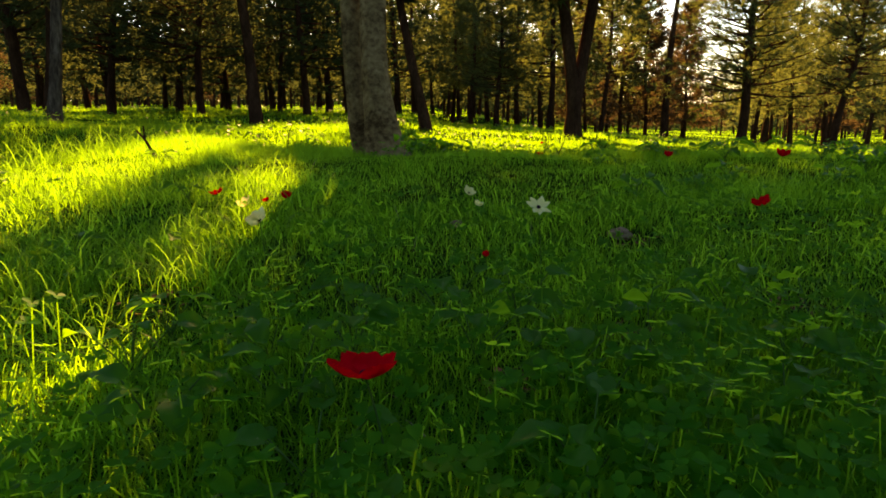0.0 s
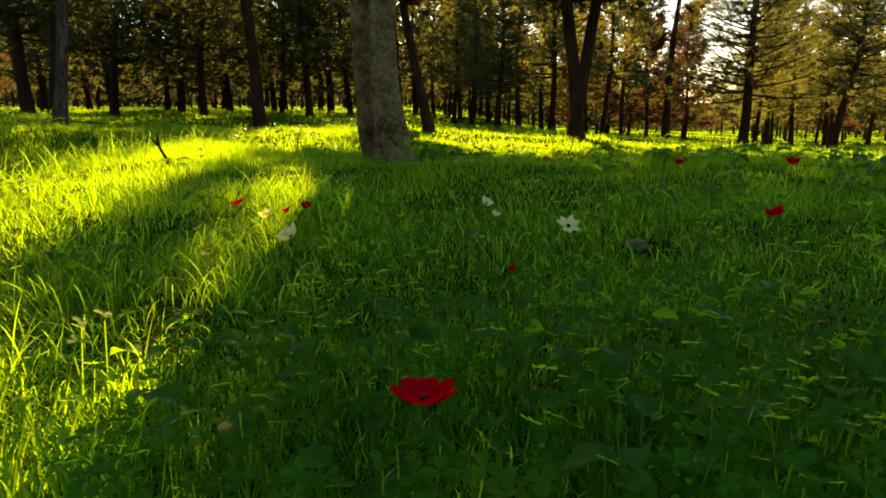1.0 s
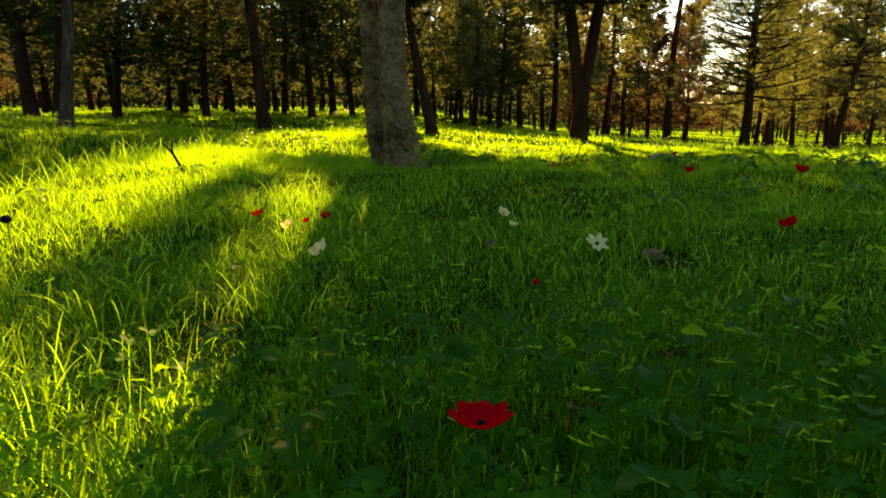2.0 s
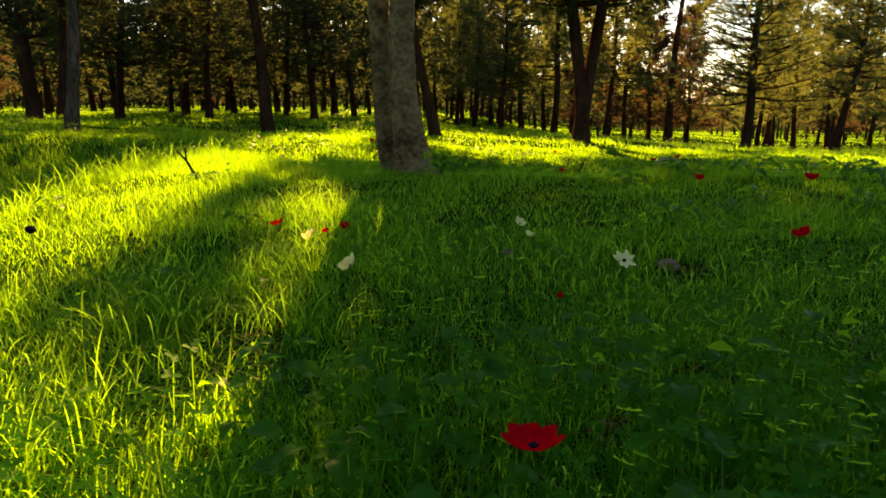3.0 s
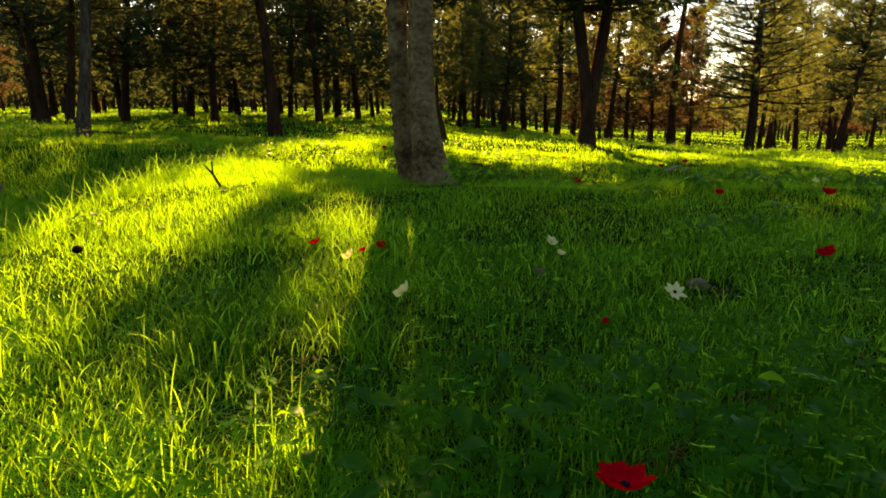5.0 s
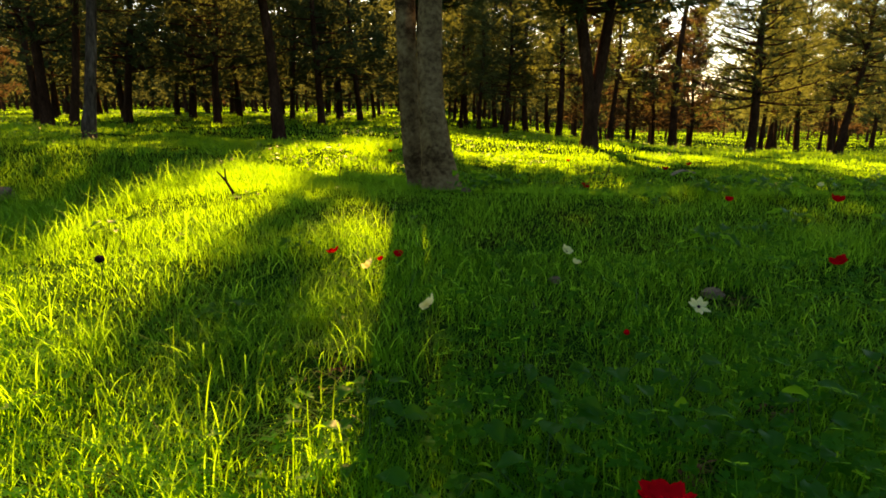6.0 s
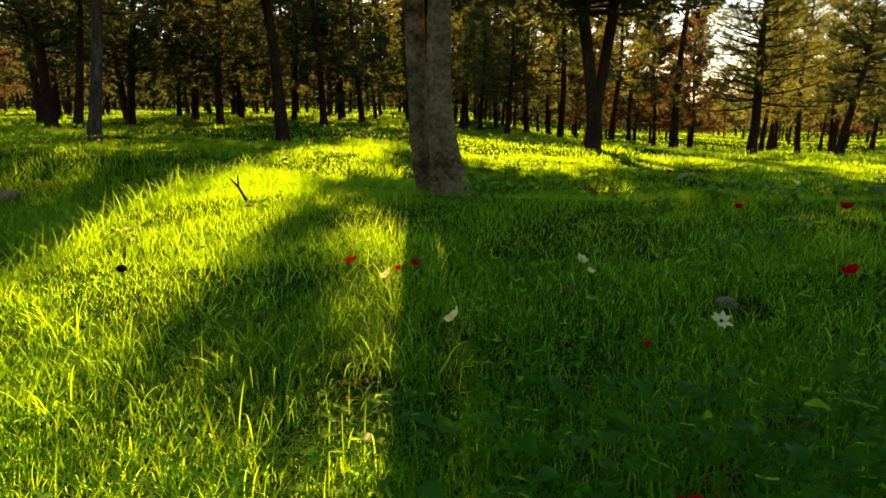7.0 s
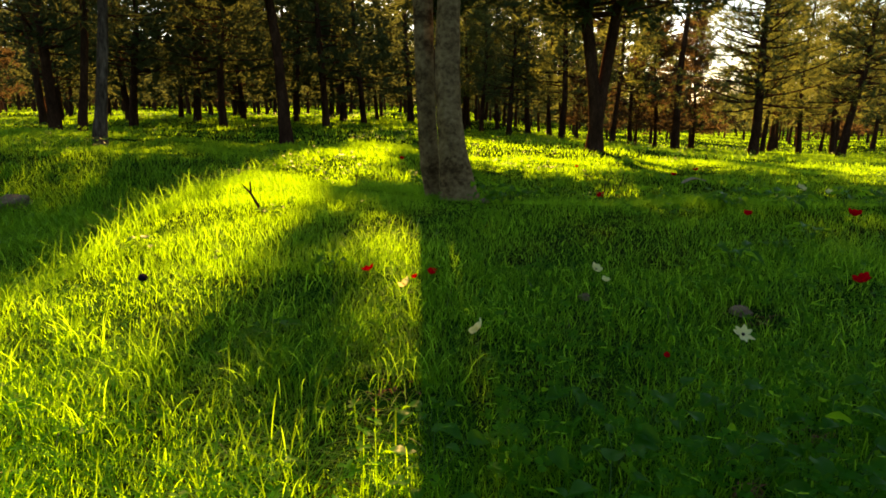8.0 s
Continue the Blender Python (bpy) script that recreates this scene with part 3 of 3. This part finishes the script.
def clover(name, label, seed, n, y0, y1, tall, size, margin, thin=0.0):
    rng = np.random.default_rng(seed)
    x, y = scatter(rng, n, y0, y1, margin)
    keep = wave(x, y, 3.1, 2.7, seed) + rng.uniform(-0.6, 0.6, len(x)) > thin
    shy = np.where(x < -0.40, 0.07, np.where(y < 1.25, 1.0, 0.45))
    keep &= rng.uniform(size=len(x)) < shy
    x, y = x[keep], y[keep]
    v, q, t = trefoils(rng, x, y, tall * rng.uniform(0.5, 1.25, len(x)), size * rng.uniform(0.65, 1.3, len(x)))
    tagged(part(name, mesh_of(name, v, [q, t], CLOVER)), label, "clover", kind="stuff")


clover("clover_carpet", "dense green clover leaves among the grass", 21, 7600, 0.38, 2.4, 0.096, 0.0160, 0.7, -0.5)
clover("clover_scattered", "scattered clover leaves in the meadow", 22, 5000, 2.3, 5.5, 0.09, 0.016, 1.0, 0.1)


# ---------------------------------------------------------------- anemones
def petal_mesh(name, long, wide, cup, material, seed):
    """One obovate petal, rooted at the origin, growing along +x and cupped upwards."""
    rng = np.random.default_rng(seed)
    nu, nv = 9, 7
    u = np.linspace(0, 1, nu)
    v = np.linspace(-1, 1, nv)
    prof = np.sin(np.pi * (0.06 + 0.76 * u ** 1.15)) * 0.5
    rim = 1 - 0.24 * np.abs(v) ** 2.2 + 0.035 * rng.normal(size=nv)
    ph = rng.uniform(0, 6)
    pts = []
    for a, p in zip(u, prof):
        for b, r in zip(v, rim):
            w = p * wide * b
            length = a * long * (r if a > 0.6 else 1)
            rise = math.sin(a * cup)
            run = math.cos(a * cup * 0.8)
            zz = length * rise + 0.10 * wide * b * b + 0.03 * wide * math.sin(3 * b + ph) * a
            pts.append((length * run, w, zz))
    i = (np.arange(nu - 1)[:, None] * nv + np.arange(nv - 1)[None]).ravel()
    return mesh_of(name, np.array(pts), [np.stack([i, i + 1, i + nv + 1, i + nv], -1)], material, True)


def anemone(head, across, cup, tilt, material, label, petals=6, seed=0, bend=(0.0, 0.0), uneven=12.0, slim=1.0):
    """A wild anemone: curved stem with a leaf collar, petals round a dark centre. tilt: (degrees, heading)."""
    rng = np.random.default_rng(seed)
    x, y, z = head
    bx, by = x + bend[0], y + bend[1]
    bz = level(bx, by)
    root = new("anemone")
    root.location = (bx, by, bz)
    h = Vector((x - bx, y - by, z - bz))
    w = np.linspace(0, 1, 9)
    path = np.stack([h.x * w ** 2, h.y * w ** 2, h.z * w], -1)
    path[0, 2] -= 0.02
    r = across * 0.022
    v, f = tube(path, np.full(9, r) * (1 - 0.3 * w), 7)
    part("stem", mesh_of("stem", v, [f], STEM, True), root)
    top = Matrix.Translation(h) @ Matrix.Rotation(radians(tilt[1]), 4, "Z") @ Matrix.Rotation(radians(tilt[0]), 4, "Y")
    for k in range(petals):
        me = petal_mesh("petal", across * 0.52 * rng.uniform(0.90, 1.08), across * 0.52 * slim * rng.uniform(0.85, 1.1),
                        cup * rng.uniform(0.8, 1.2), material, seed * 17 + k)
        ob = part("petal", me, root)
        ob.matrix_basis = (top @ Matrix.Rotation(2 * math.pi * k / petals + radians(rng.uniform(-uneven, uneven)), 4, "Z")
                           @ Matrix.Translation((across * 0.03, 0, across * 0.015 * (k % 2))) @ Matrix.Rotation(-radians(rng.uniform(0, 8)), 4, "Y"))
    ico = bmesh.new()
    bmesh.ops.create_uvsphere(ico, u_segments=12, v_segments=8, radius=across * 0.085)
    for vert in ico.verts:
        vert.co.z = vert.co.z * 0.8 + across * 0.05
        vert.co *= 1 + 0.10 * noise.noise(vert.co * 300)
    me = bpy.data.meshes.new("centre")
    ico.to_mesh(me)
    ico.free()
    me.materials.append(STAMEN)
    part("centre", me, root, "dark purple stamens").matrix_basis = top
    return tagged(root, label, "flower", "wild anemones")


RED, WHITE = PETAL_RED, PETAL_WHITE
anemone((-0.081, 0.612, 0.178), 0.077, 0.50, (6, 80), RED, "large scarlet anemone cupped open above shaded clover", 7, 1, (0.02, 0.02), slim=0.82)
anemone((0.181, 1.187, 0.262), 0.046, 0.24, (40, -80), WHITE, "wide open white anemone with a dark eye in shade", 7, 2, (0.02, 0.05), slim=0.60)
anemone((0.089, 2.194, 0.145), 0.048, 0.55, (35, -60), WHITE, "small white anemone half open in shaded grass", 6, 3, (0.0, 0.03))
anemone((0.122, 2.17, 0.105), 0.040, 0.7, (15, -20), WHITE, "small white anemone low in the shaded grass", 6, 4)
anemone((1.096, 3.105, 0.195), 0.056, 1.05, (6, 20), RED, "scarlet anemone cupped on a tall stem", 6, 5)
anemone((1.638, 3.072, 0.198), 0.078, 0.95, (5, -60), RED, "broad scarlet anemone cup among dark leaves", 6, 6)
anemone((1.089, 2.136, 0.112), 0.072, 0.6, (20, 190), RED, "scarlet anemone tilted aside in shaded grass", 6, 7)
anemone((-0.791, 2.197, 0.140), 0.056, 0.65, (18, 170), RED, "scarlet anemone at the edge of the sunlit patch", 6, 8)
anemone((-0.546, 2.178, 0.130), 0.050, 1.0, (10, 60), RED, "dark red anemone cup beside a smaller one", 6, 9)
anemone((-0.605, 2.160, 0.122), 0.032, 0.9, (30, 200), RED, "small dark red anemone beside a larger one", 6, 10)
anemone((-0.636, 2.027, 0.130), 0.058, 0.8, (40, 160), WHITE, "white anemone glowing in the sunlit patch", 5, 11)
anemone((-0.408, 1.386, 0.200), 0.058, 0.55, (55, 150), WHITE, "white anemone seen from the side in shade", 5, 12, (0.0, 0.03))
anemone((0.098, 1.415, 0.110), 0.026, 1.35, (5, 0), RED, "closed red anemone bud in shaded grass", 5, 13)
anemone((0.704, 4.656, 0.055), 0.085, 0.95, (5, 30), RED, "scarlet anemone cup beside bare twigs", 6, 14)

anemone((2.50, 8.09, -0.17), 0.09, 0.8, (10, 0), RED, "scarlet anemone in the sunlit grass beyond the shade", 6, 15)
anemone((3.21, 9.15, -0.22), 0.10, 0.8, (10, 90), RED, "scarlet anemone at the sunlit edge of the wood", 6, 16)
anemone((1.29, 8.36, -0.09), 0.065, 1.0, (10, 0), RED, "dark red anemone among dead twigs", 6, 17)
anemone((-0.96, 6.87, 0.15), 0.07, 0.9, (10, 0), RED, "scarlet anemone in the sunny band by the twin stems", 6, 18)
anemone((6.71, 10.83, -0.47), 0.11, 0.8, (10, 0), RED, "scarlet anemone far across the clearing", 6, 19)
anemone((7.79, 11.84, -0.57), 0.10, 0.8, (10, 0), RED, "small scarlet anemone far across the clearing", 6, 20)
anemone((3.45, 6.79, -0.17), 0.11, 0.6, (40, -60), WHITE, "white anemone among dark broad leaves", 6, 21)
anemone((3.46, 6.29, -0.14), 0.075, 0.6, (30, -100), WHITE, "smaller white anemone among dark broad leaves", 6, 22)


# ---------------------------------------------------------------- broad-leaved plants
def leaf_mesh(name, long, wide, fold, seed, lobes=0.0, mat=None):
    """A veined broad leaf growing along +x from the origin, folded at the midrib and drooping to its tip."""
    rng = np.random.default_rng(seed)
    nu, nv = 9, 7
    pts = []
    for a in np.linspace(0, 1, nu):
        p = math.sin(math.pi * min(1.0, a * 0.93 + 0.07) ** 0.8) ** 0.8 * (1 + lobes * math.sin(a * 17 + seed))
        for b in np.linspace(-1, 1, nv):
            zz = fold * abs(b) * wide * p + 0.25 * long * a - 0.42 * long * a * a + 0.04 * wide * math.sin(9 * a + 3 * b)
            pts.append((a * long - 0.08 * long * b * b, 0.5 * wide * p * b, zz + 0.004 * rng.normal() * wide))
    i = (np.arange(nu - 1)[:, None] * nv + np.arange(nv - 1)[None]).ravel()
    return mesh_of(name, np.array(pts), [np.stack([i, i + 1, i + nv + 1, i + nv], -1)], mat or WEED, True)


LEAVES = [leaf_mesh("leaf", 0.055, 0.040, 0.18, k, 0.05) for k in range(4)]
LOBED = [leaf_mesh("leaf", 0.085, 0.050, 0.25, 10 + k, 0.28) for k in range(4)]


def broad_plant(name, x, y, count, tall, shapes, size, seed, label):
    """A low herb: leaves on stalks that spread from one root."""
    rng = np.random.default_rng(seed)
    root = new(name)
    root.location = (x, y, level(x, y))
    for k in range(count):
        az = 2 * math.pi * (k + rng.uniform(0, 0.6)) / count
        h = tall * rng.uniform(0.45, 1.1)
        reach = tall * rng.uniform(0.25, 0.75)
        tip = np.array([reach * math.cos(az), reach * math.sin(az), h])
        w = np.linspace(0, 1, 5)[:, None]
        v, f = tube(np.concatenate([tip[None, :2] * w ** 1.6, tip[2] * w - 0.02 * (w == 0)], 1), np.full(5, 0.0013), 5)
        part("stalk", mesh_of("stalk", v, [f], STEM, True), root)
        leaf = part("leaf", shapes[int(rng.integers(len(shapes)))], root)
        leaf.matrix_basis = (Matrix.Translation(tip) @ Matrix.Rotation(az + rng.normal() * 0.5, 4, "Z")
                             @ Matrix.Rotation(rng.normal() * 0.25, 4, "X") @ Matrix.Rotation(rng.uniform(-0.25, 0.45), 4, "Y")
                             @ Matrix.Scale(size * rng.uniform(0.7, 1.2), 4))
    return tagged(root, label, "plant", "broad-leaved herbs")


def clover_leaf_mesh(seed, tall):
    rng = np.random.default_rng(seed)
    one = np.zeros(1)
    base = height(one, one)
    v, q, t = trefoils(rng, one, one, np.array([tall]), np.array([0.0165 * rng.uniform(0.9, 1.2)]))
    v = v - np.array([0, 0, float(base[0])])
    return mesh_of("leaf", v, [q, t], CLOVER)


CLOVER_LEAVES = [clover_leaf_mesh(900 + k, 0.075 + 0.012 * k) for k in range(5)]


def clover_plant(x, y, seed):
    """A clover plant: seven three-part leaves on stalks from one root."""
    rng = np.random.default_rng(seed)
    root = new("clover_plant")
    root.location = (x, y, level(x, y))
    for k in range(7):
        a, d = rng.uniform(0, 6.283), rng.uniform(0.005, 0.055)
        leaf = part("leaf", CLOVER_LEAVES[int(rng.integers(5))], root)
        leaf.matrix_basis = (Matrix.Translation((d * math.cos(a), d * math.sin(a), 0)) @ Matrix.Rotation(rng.uniform(0, 6.283), 4, "Z")
                             @ Matrix.Rotation(rng.normal() * 0.12, 4, "X") @ Matrix.Scale(rng.uniform(0.85, 1.25), 4))
    return tagged(root, "clover plant with three-part green leaves in shade", "plant", "clover plants")


rng = np.random.default_rng(33)
for k in range(42):
    y = rng.uniform(0.42, 1.05)
    clover_plant(rng.uniform(-0.75, 1) * (0.62 * y + 0.22) - 0.08, y, 600 + k)

rng = np.random.default_rng(31)
spots = []
while len(spots) < 26:
    y = rng.uniform(0.42, 1.25)
    x = rng.uniform(-0.55, 1) * (0.62 * y + 0.25) - 0.10
    if (x + 0.08) ** 2 + (y - 0.55) ** 2 > 0.012 and all((x - a) ** 2 + (y - b) ** 2 > 0.018 for a, b in spots):
        spots.append((x, y))
for k, (x, y) in enumerate(spots):
    broad_plant("herb", x, y, 6, 0.105, LEAVES, 0.95, 300 + k, "low green herb with rounded leaves in the clover")
for k, (x, y, n, h, sz) in enumerate([(-0.20, 4.02, 10, 0.16, 1.7), (-0.04, 4.06, 9, 0.15, 1.6), (-0.12, 3.90, 8, 0.13, 1.5), (0.10, 4.15, 8, 0.14, 1.5), (1.55, 3.5, 10, 0.14, 1.7),
                                      (1.95, 3.65, 10, 0.15, 1.7), (1.25, 3.75, 9, 0.13, 1.5), (2.3, 3.5, 10, 0.14, 1.8), (1.75, 4.1, 10, 0.16, 1.9),
                                      (2.6, 4.2, 10, 0.16, 1.9), (1.05, 4.3, 9, 0.14, 1.6), (2.2, 4.6, 10, 0.16, 2.0), (3.0, 3.9, 10, 0.15, 1.9),
                                      (1.35, 2.95, 9, 0.12, 1.4), (2.0, 3.0, 9, 0.12, 1.5), (1.7, 2.7, 8, 0.11, 1.3), (2.5, 3.2, 9, 0.13, 1.6), (0.85, 3.5, 8, 0.12, 1.3), (2.1, 2.5, 8, 0.11, 1.3),
                                      (1.4, 4.7, 9, 0.15, 1.6), (2.9, 4.7, 9, 0.16, 1.8), (-1.55, 5.35, 8, 0.13, 1.3), (-1.47, 3.32, 7, 0.09, 1.0), (-1.05, 1.75, 8, 0.10, 1.0), (-0.95, 2.35, 8, 0.10, 1.0),
                                      (-1.9, 2.7, 8, 0.09, 1.1), (0.45, 4.1, 8, 0.13, 1.3), (3.4, 4.8, 10, 0.17, 2.0), (-0.75, 5.4, 8, 0.13, 1.3)]):
    broad_plant("leafy_weed", x, y, n, 0.75 * h, LOBED, 0.62 * sz, 400 + k, "dark green weed with lobed leaves in the grass")


rng = np.random.default_rng(35)
for k in range(26):
    x, y = rng.uniform(0.5, 3.3), rng.uniform(2.5, 5.6)
    broad_plant("leafy_weed", x, y, 8, rng.uniform(0.07, 0.11), LOBED if k % 2 else LEAVES, rng.uniform(0.65, 1.05), 700 + k, "dark green weed with lobed leaves in the grass")


def undergrowth(name, label, seed, n, y0, y1, size, patch):
    """Leafy clumps low under the pines, leaf by leaf."""
    rng = np.random.default_rng(seed)
    x, y = scatter(rng, n, y0, y1, 2.0)
    keep = wave(x, y, 0.9, 0.8, seed) + rng.uniform(-0.3, 0.3, len(x)) > patch
    x, y = x[keep], y[keep]
    m = 16
    cx = np.repeat(x, m)
    cy = np.repeat(y, m)
    sz = np.repeat(size * rng.uniform(0.6, 1.4, len(x)), m)
    az = rng.uniform(0, 6.283, len(cx))
    r = sz * rng.uniform(0.1, 1.4, len(cx))
    p = np.stack([cx + r * np.cos(az), cy + r * np.sin(az), height(cx, cy) + sz * rng.uniform(0.4, 1.6, len(cx))], -1)
    u = np.stack([np.cos(az), np.sin(az), rng.uniform(-0.4, 0.7, len(cx))], -1)
    w = np.stack([-np.sin(az), np.cos(az), rng.normal(0, 0.4, len(cx))], -1)
    L = (sz * 0.55)[:, None]
    v = np.stack([p, p + u * L * 0.5 + w * L * 0.33, p + u * L, p + u * L * 0.5 - w * L * 0.33], 1).reshape(-1, 3)
    ob = part(name, mesh_of(name, v, [np.arange(len(v)).reshape(-1, 4)], WEED))
    tagged(ob, label, "undergrowth", kind="stuff")


undergrowth("undergrowth_clearing", "leafy green herbs scattered over the clearing", 51, 700, 5.0, 13.0, 0.07, 0.15)
undergrowth("undergrowth_wood", "broad-leaved undergrowth beneath the pines", 52, 5200, 12.0, 45.0, 0.085, 0.0)


# ---------------------------------------------------------------- sticks, stones, litter
def stick(name, pts, r, label, forks=()):
    pts = [Vector(p) for p in pts]
    base = pts[0]
    root = new(name)
    root.location = base
    k = len(pts)
    v, f = tube([tuple(p - base) for p in pts], [r * (1 - 0.75 * i / (k - 1)) for i in range(k)], 7, 0.12, 3)
    part("shoot", mesh_of("shoot", v, [f], BARK_BROWN, True), root)
    for line in forks:
        line = [Vector(p) - base for p in line]
        v, f = tube([tuple(p) for p in line], np.linspace(r * 0.55, r * 0.15, len(line)), 6, 0.1, 4)
        part("twig", mesh_of("twig", v, [f], BARK_BROWN, True), root)
    tagged(root, label, "stick")


z0 = level(-1.52, 3.42) - 0.075
stick("dead_stick", [(-1.510, 3.42, z0 - 0.02), (-1.545, 3.44, z0 + 0.08), (-1.575, 3.46, z0 + 0.13), (-1.615, 3.47, z0 + 0.20), (-1.615, 3.47, z0 + 0.27)], 0.014,
      "dark bent dead stick standing in sunlit grass", [[(-1.615, 3.47, z0 + 0.20), (-1.650, 3.47, z0 + 0.24), (-1.660, 3.46, z0 + 0.255)]])
z0 = level(0.74, 4.72)
stick("dead_twig", [(0.74, 4.72, z0 - 0.02), (0.745, 4.73, z0 + 0.10), (0.76, 4.73, z0 + 0.19), (0.75, 4.74, z0 + 0.27)], 0.006,
      "thin bare branching twig beside a red anemone",
      [[(0.745, 4.73, z0 + 0.10), (0.70, 4.72, z0 + 0.15), (0.66, 4.72, z0 + 0.17), (0.60, 4.72, z0 + 0.19)], [(0.76, 4.73, z0 + 0.19), (0.80, 4.74, z0 + 0.25)]])
stick("dead_twig", [(0.86, 4.80, z0 - 0.02), (0.87, 4.80, z0 + 0.12), (0.91, 4.80, z0 + 0.22), (0.92, 4.80, z0 + 0.29)], 0.006,
      "thin bare upright twig in half shade", [[(0.87, 4.80, z0 + 0.12), (0.83, 4.80, z0 + 0.20)]])
z0 = level(-1.3, 5.0)
stick("dead_twig", [(-1.22, 5.0, z0 - 0.02), (-1.20, 5.0, z0 + 0.12), (-1.16, 5.0, z0 + 0.22), (-1.17, 5.0, z0 + 0.30)], 0.005,
      "slender dead shoot in the sunny band of grass", [[(-1.20, 5.0, z0 + 0.12), (-1.25, 5.0, z0 + 0.2)]])


def stone(x, y, size, flat, seed, label):
    bm = bmesh.new()
    bmesh.ops.create_icosphere(bm, subdivisions=4, radius=1.0)
    for v in bm.verts:
        n = noise.noise(v.co * 1.3 + Vector((seed, 0, 0))) * 0.30 + noise.noise(v.co * 3.7) * 0.10 + noise.noise(v.co * 11) * 0.03
        v.co *= size * (1 + n)
        v.co.z *= flat
    me = bpy.data.meshes.new("stone")
    bm.to_mesh(me)
    bm.free()
    me.materials.append(STONE)
    me.polygons.foreach_set("use_smooth", np.ones(len(me.polygons), bool))
    ob = new("stone", me)
    ob.matrix_basis = pose(x, y, level(x, y) + size * flat * 0.35, 0, 0, seed * 50)
    tagged(ob, label, "stone")


stone(0.575, 2.00, 0.036, 0.6, 1, "tan fieldstone half sunk in shaded grass")
stone(0.048, 2.175, 0.024, 0.8, 2, "small pale fieldstone in shaded grass")
stone(-4.55, 5.75, 0.14, 0.6, 3, "brown weathered stone in the shaded hollow")
stone(-0.22, 4.04, 0.035, 0.7, 4, "pale stone at the foot of the twin stems")


def litter():
    """Dry brown leaves on the bare soil."""
    rng = np.random.default_rng(61)
    vs = []
    for bx, by, br in BARE:
        for _ in range(26):
            a, d = rng.uniform(0, 6.283), br * rng.uniform(0, 1.1)
            x, y = bx + d * math.cos(a), by + d * math.sin(a)
            c = np.array([x, y, level(x, y) + rng.uniform(0.004, 0.02)])
            u = rng.normal(size=3) * np.array([1, 1, 0.35])
            u /= np.linalg.norm(u)
            w = np.cross(u, [0.1, 0.2, 1.0])
            L = rng.uniform(0.008, 0.02)
            vs += [c - u * L, c + w * L * 0.45 + [0, 0, 0.003], c + u * L, c - w * L * 0.45 + [0, 0, 0.003]]
    v = np.array(vs)
    ob = part("leaf_litter", mesh_of("leaf_litter", v, [np.arange(len(v)).reshape(-1, 4)], LITTER))
    tagged(ob, "dry brown leaf litter on bare soil", "leaf litter", kind="stuff")


litter()
grass("straw", "dry straw-coloured stalks among the green grass", 71, 130, 0.6, 3.2, 0.14, 0.0011, 5, 0.9, 0.7, STRAW)


def seed_head(x, y, z):
    """An anemone past bloom: a dark woolly head on its stem."""
    root = new("spent_anemone")
    g = level(x, y)
    root.location = (x, y, g)
    v, f = tube([(0, 0, -0.02), (0.004, 0, (z - g) * 0.5), (0, 0, z - g)], [0.002, 0.0018, 0.0015], 7)
    part("stem", mesh_of("stem", v, [f], STEM, True), root)
    bm = bmesh.new()
    bmesh.ops.create_icosphere(bm, subdivisions=3, radius=0.017)
    for vert in bm.verts:
        vert.co *= 1 + 0.25 * noise.noise(vert.co * 180)
        vert.co.z = vert.co.z * 0.8 + z - g
    me = bpy.data.meshes.new("seed_head")
    bm.to_mesh(me)
    bm.free()
    me.materials.append(STAMEN)
    part("seed_head", me, root, "dark brown seed head")
    tagged(root, "spent anemone with a dark seed head in sunlit grass", "flower")


seed_head(-1.603, 2.063, 0.150)

pale = part("fallen_leaf", leaf_mesh("fallen_leaf", 0.26, 0.060, 0.35, 5, 0.05, STRAW))
pale.matrix_basis = pose(1.82, 5.92, -0.00, 8, -14, 15)
tagged(pale, "long pale dry leaf lying on top of the grass", "leaf")
